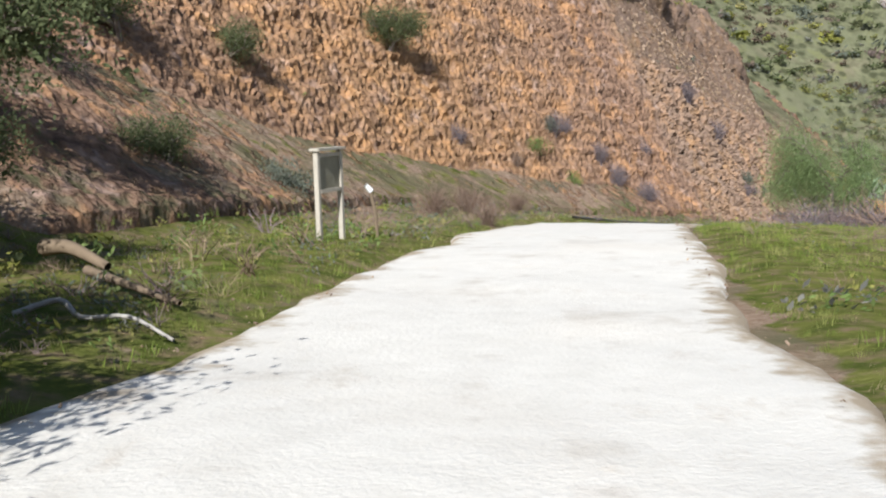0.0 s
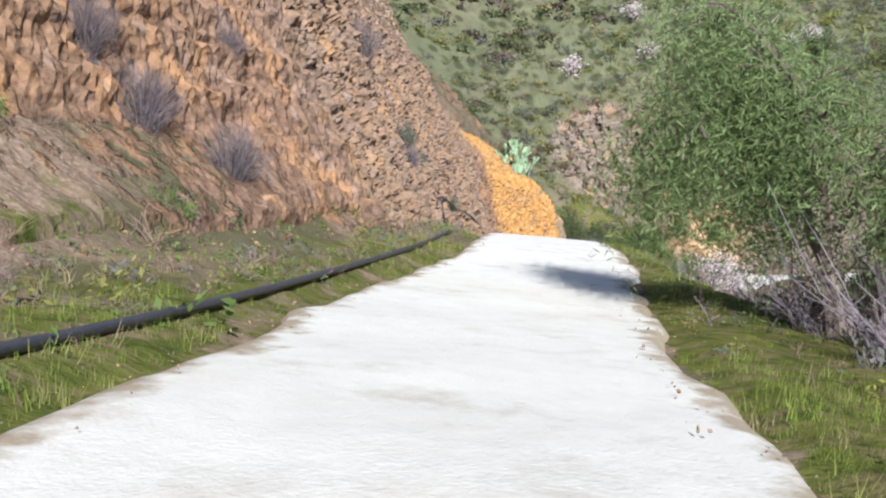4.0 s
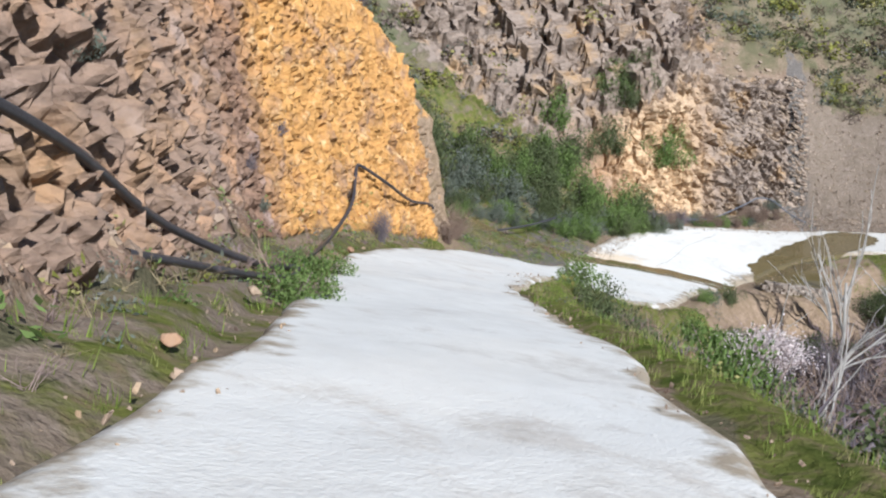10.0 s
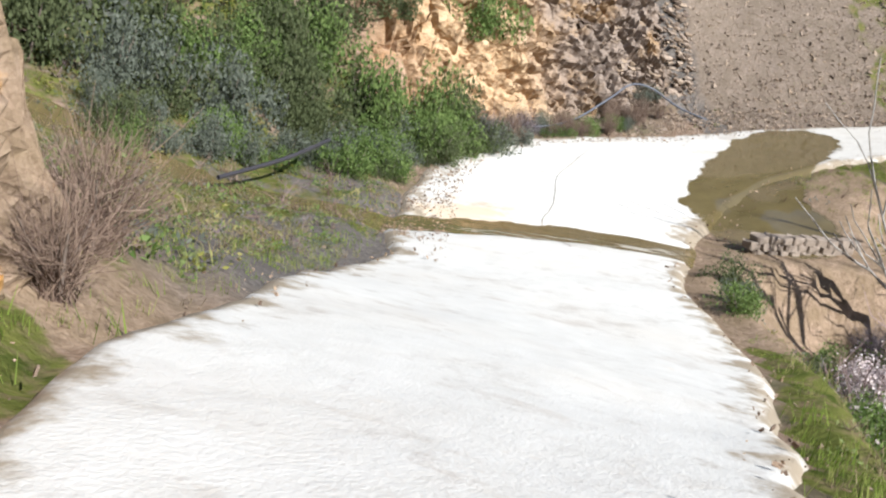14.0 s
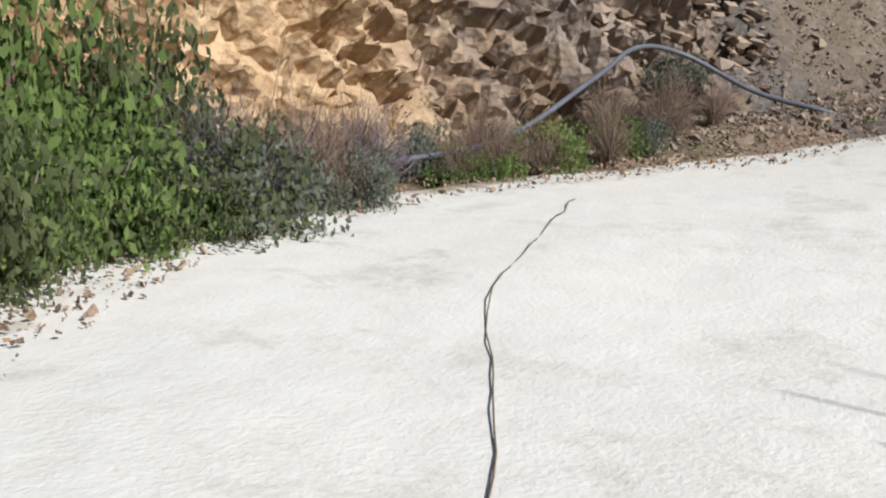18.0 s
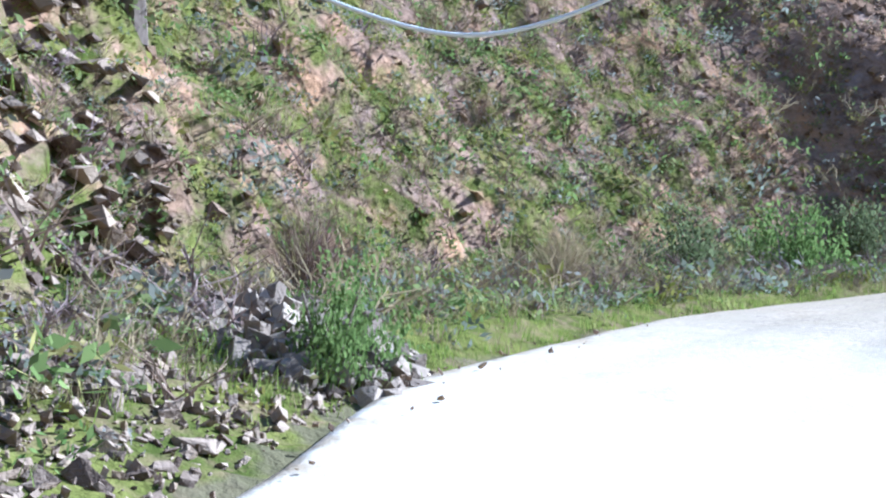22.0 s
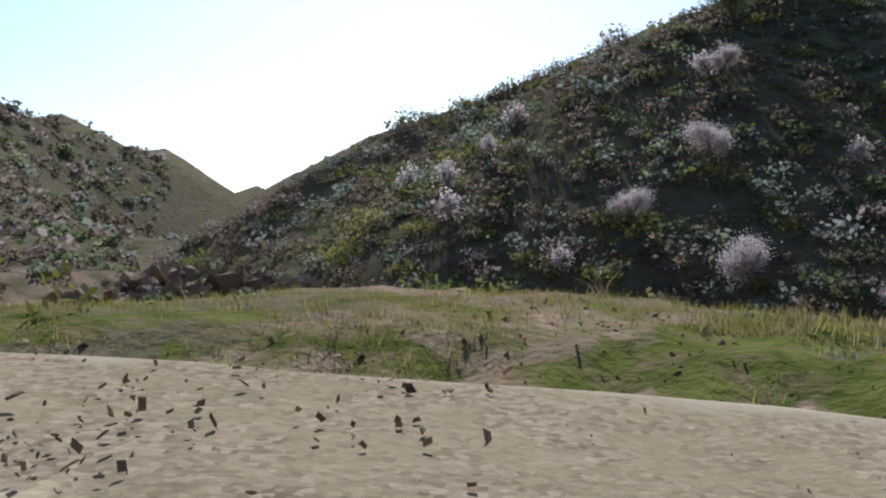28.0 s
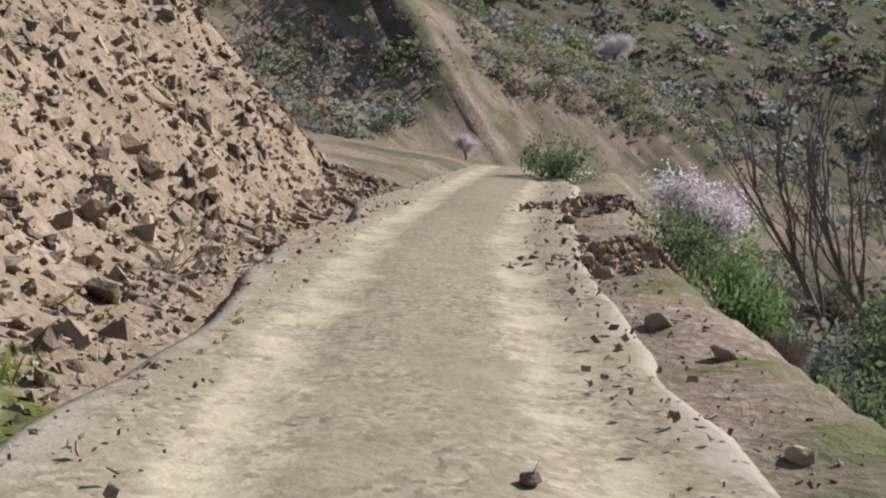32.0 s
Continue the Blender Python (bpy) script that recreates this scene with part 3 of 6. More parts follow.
calm = np.where((fd > 0) & (ft > 22.6) & (ft < 26.8), 0.4, np.where((fd > 0) & (ft > 3) & (ft < 15), 0.75, 1.0))
skin = faced(fd, ft, fv)
rel = calm * frock * (1 - skin) * (0.55 * blocks(fx, fy, fz, 1.7) + 0.35 * blocks(fx, fy, fz, 0.9) + 0.55 * fractal(fx, fy, fz, 2.4, 3, True)) - 0.3 * skin
px, py, pz = fx - ux / nl * rel, fy - uy / nl * rel, fz + rel / nl
ground = new("ground", sheet("ground", px.reshape(sh), py.reshape(sh), pz.reshape(sh), GROUND, cover))
tagged(ground, "steep scrubby valley sides with cut rock faces and a stream bed", "ground", kind="structure")
GXA, GYA, GZ = gx[:, 0], gy[0], pz.reshape(sh)


def level(x, y):
    """Ground height at a place, by the grid."""
    i = np.clip(np.searchsorted(GXA, x) - 1, 0, len(GXA) - 2)
    j = np.clip(np.searchsorted(GYA, y) - 1, 0, len(GYA) - 2)
    a = np.clip((x - GXA[i]) / (GXA[i + 1] - GXA[i]), 0, 1)
    b = np.clip((y - GYA[j]) / (GYA[j + 1] - GYA[j]), 0, 1)
    return (GZ[i, j] * (1 - a) + GZ[i + 1, j] * a) * (1 - b) + (GZ[i, j + 1] * (1 - a) + GZ[i + 1, j + 1] * a) * b


GXD, GYD = px.reshape(sh), py.reshape(sh)


def onto(x, y):
    """The place on the broken surface that belongs to a place of the plan."""
    i = np.clip(np.searchsorted(GXA, x) - 1, 0, len(GXA) - 2)
    j = np.clip(np.searchsorted(GYA, y) - 1, 0, len(GYA) - 2)
    a = np.clip((x - GXA[i]) / (GXA[i + 1] - GXA[i]), 0, 1)
    b = np.clip((y - GYA[j]) / (GYA[j + 1] - GYA[j]), 0, 1)
    return [(q[i, j] * (1 - a) + q[i + 1, j] * a) * (1 - b) + (q[i, j + 1] * (1 - a) + q[i + 1, j + 1] * a) * b for q in (GXD, GYD, GZ)]


def beside(t, left, rise=0.0):
    """A place so many metres left of the road's middle where the car is at t seconds."""
    i = int(np.argmin(np.abs(PT - t)))
    x, y = PX[i] - TY[i] * left, PY[i] + TX[i] * left
    return Vector((x, y, float(level(x, y)) + rise))


# ---------------------------------------------------------------- cut rock faces
FACE_LABELS = {"wall_red_cut": "high rust-red cut of crumbling rock", "wall_brown_cut": "brown cut face of angular rock with dark pockets", "wall_orange_cut": "bright orange weathered rock face with small cracks",
               "wall_ford_cliff": "steep cliff of tilted brown and grey beds"}
for name_, t0, t1, lo, reach, step, big, deep, turn, pull in FACES:
    use_ = np.where((PT > t0 - 0.3) & (PT < t1 + 0.3))[0]
    n_ = int((use_[-1] - use_[0]) * 0.5 * 1.25 / step)
    at_ = np.linspace(use_[0], use_[-1], n_)
    cx, cy, ctx, cty, ct = (np.interp(at_, np.arange(len(PX)), q) for q in (PX, PY, TX, TY, PT))
    foot, a1, h1, a2, h2, a3 = table(LEFT, ct)
    up_ = np.arange(0, reach, step)
    l1 = h1 / np.sin(np.radians(a1))
    run = np.minimum(up_[None], l1[:, None]) * np.cos(np.radians(a1))[:, None] + np.maximum(up_[None] - l1[:, None], 0) * np.cos(np.radians(a2))[:, None] + foot[:, None] + lo - 0.2
    x, y = (cx[:, None] - cty[:, None] * run).ravel(), (cy[:, None] + ctx[:, None] * run).ravel()
    z, d, t, rock, v, off_ = bare(x, y)
    e = 0.35
    ux_, uy_ = (bare(x + e, y)[0] - bare(x - e, y)[0]) / (2 * e), (bare(x, y + e)[0] - bare(x, y - e)[0]) / (2 * e)
    ux_, uy_ = ux_.clip(-4, 4), uy_.clip(-4, 4)
    nl_ = np.sqrt(ux_ ** 2 + uy_ ** 2 + 1)
    bx, by, bz = (q + 0.35 * big * fractal(x, y, z, big * w, 3) for q, w in ((x, 0.9), (y, 1.1), (z, 1.3)))
    r1, e1 = cells(bx, by, bz, big, 3, turn, pull)
    r2, e2 = cells(bx, by, bz, big * 0.42, 5, turn, pull)
    r3, e3 = cells(bx, by, bz, big * 0.18, 8, turn, pull)
    lev_ = np.clip(fractal(bx, by, bz, big * 0.5, 2) * 1.2 + 0.55, 0, 1)
    r_ = deep * (0.55 * r1 + 0.34 * r2 + 0.13 * r3 - 0.9 * np.clip(1 - e1 / 0.14, 0, 1) - 0.5 * np.clip(1 - e2 / 0.2, 0, 1) - 0.9 * (lev_ > 0.86) * np.clip(e2 / 0.15, 0, 1)) + 0.4 * deep * fractal(x, y, z, 4.0, 3)
    r_ = r_.clip(-1.6 * deep, 1.3 * deep)
    if name_ == "wall_red_cut":
        # ledges of nearly level beds
        bed_ = (z + 0.12 * x + 0.9 * fractal(x, y, z, 5.0, 4)) / 0.95
        r_ = r_ + (0.22 * (bed_ % 1.0) ** 2 - 0.1) * np.clip(0.5 + 1.2 * fractal(x, y, z, 3.0, 2), 0, 1) + 0.16 * fractal(x, y, z, 1.6, 4, True)
    hard = np.clip(np.hypot(ux_, uy_) - 0.5, 0, 0.6) / 0.6
    r_ = r_ * (0.08 + 0.92 * hard) + (1 - hard) * 0.07 * fractal(x, y, z, 0.6, 3)
    ends = np.clip(np.minimum(ct - t0, t1 - ct) / 0.15, 0, 1)[:, None] * np.clip(np.minimum(up_, up_[-1] - up_) / 0.6, 0, 1)[None]
    r_ = (r_ + 0.12) * ends.ravel() - 0.45 * (1 - ends.ravel())
    got = coats(x, y, d, t, v, off_, hard)
    got["grass"] = np.where(t < 7, np.clip(0.5 - 1.3 * hard, 0, 0.4), np.clip(0.35 - hard, 0, 0.3))
    got["rock"] = np.clip(np.maximum(0.2 + hard, got["rock"] * 0.6), 0, 1)
    o = new(name_, sheet(name_, (x - ux_ / nl_ * r_).reshape(run.shape), (y - uy_ / nl_ * r_).reshape(run.shape), (z + r_ / nl_).reshape(run.shape), GROUND, got))
    o.data.polygons.foreach_set("use_smooth", np.zeros(len(o.data.polygons), bool))
    tagged(o, FACE_LABELS[name_], "rock face", kind="structure")

# the crag above the thicket
x, y = (q.ravel() for q in np.meshgrid(np.arange(66, 94, 0.17), np.arange(128, 153, 0.17), indexing="ij"))
z, d, t, rock, v, off_ = bare(x, y)
e = 0.4
ux_, uy_ = (bare(x + e, y)[0] - bare(x - e, y)[0]) / (2 * e), (bare(x, y + e)[0] - bare(x, y - e)[0]) / (2 * e)
nl_ = np.sqrt(ux_ ** 2 + uy_ ** 2 + 1)
got = coats(x, y, d, t, v, off_, rock * 0)
bulk = np.clip(got["rock"] * 1.6 - 0.5 + 0.5 * fractal(x, y, z, 4.0, 3), 0, 1)
bx, by, bz = (q + 0.5 * fractal(x, y, z, w, 3) for q, w in ((x, 1.1), (y, 1.4), (z, 1.7)))
r1, e1 = cells(bx, by, bz, 1.7, 3, (0.4, 0.8, 0.2), (0.7, 0.8, 1.4))
r2, e2 = cells(bx, by, bz, 0.7, 5, (0.4, 0.8, 0.2), (0.7, 0.8, 1.4))
r_ = 0.5 * r1 + 0.3 * r2 - 0.7 * np.clip(1 - e1 / 0.16, 0, 1) - 0.35 * np.clip(1 - e2 / 0.2, 0, 1)
r_ = (1.25 * r_ + 1.1) * bulk - 0.9 * (1 - bulk)
got["rock"], got["grass"], got["grey"] = np.ones(len(x)), 0 * x, np.full(len(x), 0.95)
n_ = (len(np.arange(66, 94, 0.17)), len(np.arange(128, 153, 0.17)))
o = new("wall_crag", sheet("wall_crag", (x - ux_ / nl_ * r_).reshape(n_), (y - uy_ / nl_ * r_).reshape(n_), (z + r_ / nl_).reshape(n_), GROUND, got))
o.data.polygons.foreach_set("use_smooth", np.zeros(len(o.data.polygons), bool))
tagged(o, "rugged grey-brown crag above the thicket", "rock face", kind="structure")

# ---------------------------------------------------------------- road
use = (PT > -19)
ri = np.where(use)[0]
cross = np.linspace(0, 1, 49)
wl, wr, dirt = table(WIDTH, PT[ri])
ragl = 0.5 * fractal(PX[ri], PY[ri], PX[ri] * 0, 2.5, 4) + wl
ragr = np.where((PT[ri] > 15.8) & (PT[ri] < 21.5), 0.15, 0.5) * fractal(PX[ri] + 50, PY[ri], PX[ri] * 0, 2.5, 4) + wr
lat = -ragr[:, None] + (ragl + ragr)[:, None] * cross
rx = PX[ri][:, None] - TY[ri][:, None] * lat
ry = PY[ri][:, None] + TX[ri][:, None] * lat
edge = np.minimum(cross, 1 - cross)
bed = 0.05 * fractal(rx.ravel(), ry.ravel(), 0 * rx.ravel(), 1.6, 3).reshape(rx.shape)
rut = np.exp(-((np.abs(lat + 0.1) - 0.85) / 0.32) ** 2)
rz = PZ[ri][:, None] + bed - 0.05 * rut * dirt[:, None] - 0.26 * np.clip(1 - edge / 0.045, 0, 1) - 0.02 - dip(rx, ry)
one = np.ones_like(lat)
road = new("road", sheet("road", rx, ry, rz, ROAD, {"dirt": (dirt[:, None] * one).ravel(), "rut": (rut * np.clip((PT[ri] - 28.8) / 1.2, 0, 1)[:, None]).ravel(), "wet": soaked(rx, ry).ravel(), "stain": np.clip(1.1 - np.hypot(rx - 71.6, (ry - 120.8) * 1.3) / 3.6, 0, 1).ravel(), "side": (np.clip(1 - edge / 0.2, 0, 1) * one).ravel()}))
tagged(road, "narrow pale concrete mountain track turning to rutted earth", "road", kind="structure")

# ---------------------------------------------------------------- scattering
RNG = np.random.default_rng(7)


def scatter(name, protos, places, size, material, values={}, upright=True, lean=0.15, shade=False, rng=RNG, spin=2 * np.pi):
    """One mesh of many small pieces: protos are (verts, faces), all with faces of one kind."""
    n = len(places)
    pick = rng.integers(0, len(protos), n)
    size = np.broadcast_to(np.asarray(size, float).reshape(n, -1), (n, 3))
    vs, fs, at, base = [], [], [], 0
    for k, (pv, pf) in enumerate(protos):
        m = np.where(pick == k)[0]
        if not len(m):
            continue
        if upright:
            a = (rng.random(len(m)) - 0.5) * spin
            ax, ay = rng.normal(0, lean, (2, len(m)))
            ca, sa = np.cos(a), np.sin(a)
            r = np.zeros((len(m), 3, 3))
            r[:, 0, 0], r[:, 0, 1], r[:, 1, 0], r[:, 1, 1], r[:, 2, 2] = ca, -sa, sa, ca, 1
            r[:, 0, 2], r[:, 1, 2] = ax, ay
        else:
            q = rng.normal(size=(len(m), 4))
            q /= np.linalg.norm(q, axis=1, keepdims=True)
            w, x, y, z = q.T
            r = np.stack([1 - 2 * (y * y + z * z), 2 * (x * y - z * w), 2 * (x * z + y * w), 2 * (x * y + z * w), 1 - 2 * (x * x + z * z), 2 * (y * z - x * w),
                          2 * (x * z - y * w), 2 * (y * z + x * w), 1 - 2 * (x * x + y * y)], -1).reshape(-1, 3, 3)
        v = np.einsum("nij,nvj->nvi", r, pv[None] * size[m][:, None, :]) + places[m][:, None, :]
        vs.append(v.reshape(-1, 3))
        fs.append((pf[None] + (base + np.arange(len(m)) * len(pv))[:, None, None]).reshape(-1, pf.shape[1]))
        at.append(np.repeat(m, len(pv)))
        base += len(m) * len(pv)
    at = np.concatenate(at)
    data = {k: np.asarray(v)[at] for k, v in values.items()}
    data["tint"] = rng.random(n)[at]
    return new(name, mesh_of(name, np.concatenate(vs), np.concatenate(fs), material, data, shade))


def stone_shapes(count, seed, flat=0.7, cuts=2):
    rng = random.Random(seed)
    out = []
    for _ in range(count):
        bm = bmesh.new()
        sx, sy = rng.uniform(0.8, 1.15), rng.uniform(0.6, 0.95)
        for c in range(8):
            v = Vector((c & 1, c >> 1 & 1, c >> 2)) * 1.5 - Vector((0.75, 0.75, 0.75))
            for _ in range(cuts):
                w = v + Vector([rng.uniform(-0.32, 0.32) for _ in range(3)])
                bm.verts.new((w.x * sx, w.y * sy, w.z * flat))
        res = bmesh.ops.convex_hull(bm, input=bm.verts)
        bmesh.ops.delete(bm, geom=list({g for g in res["geom_interior"] + res["geom_unused"] if isinstance(g, bmesh.types.BMVert)}), context="VERTS")
        bmesh.ops.triangulate(bm, faces=bm.faces)
        bm.verts.index_update()
        out.append((np.array([v.co for v in bm.verts]), np.array([[v.index for v in f.verts] for f in bm.faces])))
        bm.free()
    return out


def leaf_quads(centres, length, width, rng, droop=0.0, up=0.0):
    """Leaves as bent-free quads at the given places."""
    n = len(centres)
    a = rng.normal(size=(n, 3))
    a[:, 2] = a[:, 2] * (1 - droop) - droop * 1.6 + up
    a /= np.linalg.norm(a, axis=1, keepdims=True)
    b = np.cross(a, rng.normal(size=(n, 3)))
    b /= np.linalg.norm(b, axis=1, keepdims=True) + 1e-9
    s = rng.uniform(0.6, 1.3, (n, 1))
    a, b = a * length * s, b * width * s
    v = np.stack([centres - a * 0.5, centres + b * 0.5, centres + a * 0.5, centres - b * 0.5], 1)
    return v.reshape(-1, 3), np.arange(4 * n).reshape(n, 4)


def clump(count, leaf, width, seed, lobes=7, flat=0.8, hollow=0.45, up=0.0, spread=0.62):
    """A shrub of unit radius: leaves on several lobes, with gaps between them."""
    rng = np.random.default_rng(seed)
    c = rng.normal(size=(lobes, 3))
    c /= np.linalg.norm(c, axis=1, keepdims=True)
    c = c * rng.uniform(0.2, spread, (lobes, 1))
    c[:, 2] = np.abs(c[:, 2]) * flat + 0.15
    r = rng.uniform(0.25, 0.5, lobes)
    k = rng.integers(0, lobes, count)
    d = rng.normal(size=(count, 3))
    d /= np.linalg.norm(d, axis=1, keepdims=True)
    p = c[k] + d * (r[k] * rng.uniform(hollow, 1.0, count) ** 0.5)[:, None]
    p[:, 2] = np.maximum(p[:, 2] * flat, 0.01)
    return leaf_quads(p, leaf, width, rng, up=up)


def twigs(count, seed, thick=0.012, spread=0.9, rise=1.0):
    """A bare bush: thin crossing blades that rise from one foot."""
    rng = np.random.default_rng(seed)
    vs, fs = [], []
    for i in range(count):
        a = rng.uniform(0, 2 * np.pi)
        r = math.sqrt(rng.uniform(0.01, 1))
        tip = np.array([math.cos(a) * spread * r, math.sin(a) * spread * r, rise * rng.uniform(0.6, 1.05) * math.sqrt(1 - 0.75 * r * r)])
        mid = tip * np.array([0.45, 0.45, 0.6]) + rng.normal(0, 0.06, 3)
        foot = rng.normal(0, 0.12, 3) * np.array([1, 1, 0])
        w = np.cross(tip, rng.normal(size=3))
        w = w / np.linalg.norm(w) * thick
        for p, q, s in ((foot, mid, 1.0), (mid, tip, 0.6)):
            b = len(vs)
            vs += [p - w * s, p + w * s, q + w * s * 0.6, q - w * s * 0.6]
            fs.append([b, b + 1, b + 2, b + 3])
        for _ in range(2):
            p = mid + (tip - mid) * rng.random()
            q = p + rng.normal(0, 0.18, 3) + np.array([0, 0, 0.1])
            b = len(vs)
            vs += [p - w * 0.5, p + w * 0.5, q + w * 0.3, q - w * 0.3]
            fs.append([b, b + 1, b + 2, b + 3])
    return np.array(vs), np.array(fs)


def blades(count, seed, spread=0.5, wide=0.03):
    """A tuft of grass of unit height."""
    rng = np.random.default_rng(seed)
    vs, fs = [], []
    for i in range(count):
        a, o = rng.uniform(0, 2 * np.pi), rng.normal(0, spread * 0.5, 2)
        foot = np.array([o[0], o[1], -0.05])
        h = rng.uniform(0.5, 1.0)
        tip = foot + np.array([math.cos(a) * 0.4 * h, math.sin(a) * 0.4 * h, h])
        w = np.array([-math.sin(a), math.cos(a), 0]) * wide
        b = len(vs)
        vs += [foot - w, foot + w, tip + w * 0.2, tip - w * 0.2]
        fs.append([b, b + 1, b + 2, b + 3])
    return np.array(vs), np.array(fs)


def leaf_material(name, dark, light, other=None, glow=0.25):
    g = Mat(name, 0.6)
    r = g.node("NewGeometry").outputs["Random Per Island"]
    col = g.mix(r, dark, light)
    if other:
        col = g.mix(g.ramp(g.attr("tint"), 0.55, 0.95), col, other)
    col = g.mix(g.ramp(g.noise(0.15, 3), 0.35, 0.7, 0, 0.35), col, light)
    g.finish(col)
    t = g.node("BsdfTranslucent", {"Color": col})
    m = g.node("MixShader", {0: glow, 1: g.b.outputs[0], 2: t.outputs[0]})
    g.t.links.new(m.outputs[0], g.t.nodes["Material Output"].inputs[0])
    return g.m


def stone_material():
    g = Mat("broken_rock", 0.85)
    r = g.node("NewGeometry").outputs["Random Per Island"]
    n = g.noise(5, 6)
    r2 = g.math("FRACT", g.math("MULTIPLY", r, 7.31))
    brown = g.mix(r, (0.085, 0.05, 0.032), (0.30, 0.20, 0.125))
    brown = g.mix(g.ramp(r2, 0.72, 0.8), brown, (0.32, 0.21, 0.11))
    amber = g.mix(r, (0.36, 0.17, 0.045), (0.62, 0.35, 0.11))
    amber = g.mix(g.ramp(r2, 0.6, 0.7), amber, (0.28, 0.17, 0.10))
    grey = g.mix(r, (0.08, 0.062, 0.05), (0.32, 0.26, 0.20))
    col = g.mix(g.attr("amber"), brown, amber)
    col = g.mix(g.attr("grey"), col, grey)
    col = g.mix(g.ramp(n, 0.45, 0.7, 0, 0.3), col, (0.33, 0.26, 0.2))
    return g.finish(col, g.math("ADD", n, g.noise(25, 3)), 0.5, 0.05)


SCRUB = leaf_material("olive_scrub_leaves", (0.07, 0.085, 0.038), (0.15, 0.17, 0.08), (0.19, 0.195, 0.10), 0.5)
GREYSCRUB = leaf_material("grey_scrub_leaves", (0.11, 0.125, 0.09), (0.20, 0.215, 0.165), (0.24, 0.225, 0.20), 0.5)
BROWNSCRUB = leaf_material("brown_scrub_twigs", (0.10, 0.075, 0.05), (0.18, 0.14, 0.10), (0.26, 0.20, 0.18), 0.5)
YELLOWSCRUB = leaf_material("yellow_green_leaves", (0.09, 0.10, 0.02), (0.24, 0.23, 0.06), (0.30, 0.26, 0.11), 0.3)
GREEN = leaf_material("fresh_green_leaves", (0.06, 0.10, 0.025), (0.19, 0.25, 0.08), (0.22, 0.24, 0.10), 0.4)
BLOSSOM = leaf_material("pale_blossom", (0.36, 0.29, 0.275), (0.72, 0.63, 0.59), (0.56, 0.45, 0.42), 0.35)
DRY = leaf_material("dry_brown_twigs", (0.10, 0.065, 0.05), (0.25, 0.18, 0.13), (0.20, 0.15, 0.16), 0.1)
MAUVE = leaf_material("mauve_grey_twigs", (0.07, 0.057, 0.06), (0.19, 0.16, 0.165), None, 0.1)
GRASS = leaf_material("spring_grass", (0.08, 0.125, 0.02), (0.24, 0.30, 0.06), (0.34, 0.32, 0.12), 0.45)
OLIVEGRASS = leaf_material("olive_grass", (0.10, 0.10, 0.018), (0.25, 0.23, 0.05), (0.28, 0.21, 0.08), 0.45)
STRAW = leaf_material("dry_grass", (0.18, 0.14, 0.075), (0.34, 0.27, 0.16), None, 0.35)
CACTUS = leaf_material("pale_cactus_pads", (0.16, 0.24, 0.13), (0.34, 0.42, 0.26), None, 0.05)
STONE = stone_material()


def bark_material(name, a, b):
    g = Mat(name, 0.9)
    n = g.noise(12, 5, where=g.stretch(1, 1, 0.25))
    return g.finish(g.mix(n, a, b), n, 0.6, 0.03)


BARK = bark_material("grey_brown_bark", (0.09, 0.07, 0.055), (0.26, 0.21, 0.17))
PALEBARK = bark_material("pale_bark", (0.18, 0.165, 0.14), (0.38, 0.35, 0.31))
STONES = stone_shapes(14, 3)
SLABS = stone_shapes(10, 5, 0.38)


def spots(n, lo, hi, rng=RNG):
    x, y = rng.uniform(lo[0], hi[0], n), rng.uniform(lo[1], hi[1], n)
    z, i, d, t, rock, v, far = height(x, y)
    a, b, _ = table(WIDTH, t)
    away = np.where(d > 0, d - a, -d - b)
    return (*onto(x, y), d, t, rock, v, away)


def rock_tints(x, y, t, d, v):
    am = np.clip((1.1 - np.abs(t - 14.15)) / 0.3, 0, 1) * (d > 0)
    am = np.maximum(am, 0.15 * np.clip(1 - np.abs(t - 4.6) / 1.6, 0, 1) * (d > 0))
    am = np.maximum(am, 0.65 * np.clip(1.6 - np.abs(t - 20.2) / 0.4, 0, 1))
    gr = ((t > 14.6) & (t < 29) & (d > 0)) * 0.7
    gr = np.where((t > 19.2) & (t < 20.5), 0.2, gr)
    gr = np.where(t > 27, 0.3, np.where((t > 7) & (t < 12.9), 0.4, gr))
    return {"amber": am, "grey": gr}


CHIPS = stone_shapes(14, 13, 0.45, 1)
LUMPS = stone_shapes(14, 15, 0.75, 1)


def strip(n, t0, t1, near, far, rng=RNG, bias=1.0):
    """Random places beside the stretch of road between two seconds, so many metres to its left."""
    i = rng.choice(np.where((PT >= t0) & (PT <= t1))[0], n)
    o_ = near + (far - near) * rng.random(n) ** bias
    w_, j = rng.random(n), np.minimum(i + 1, len(PX) - 1)
    x, y = (PX[i] - TY[i] * o_) * (1 - w_) + (PX[j] - TY[j] * o_) * w_, (PY[i] + TX[i] * o_) * (1 - w_) + (PY[j] + TX[j] * o_) * w_
    z, i, d, t, rock, v, f_ = height(x, y)
    a_, b_, _ = table(WIDTH, t)
    return (*onto(x, y), d, t, rock, v, np.where(d > 0, d - a_, -d - b_))


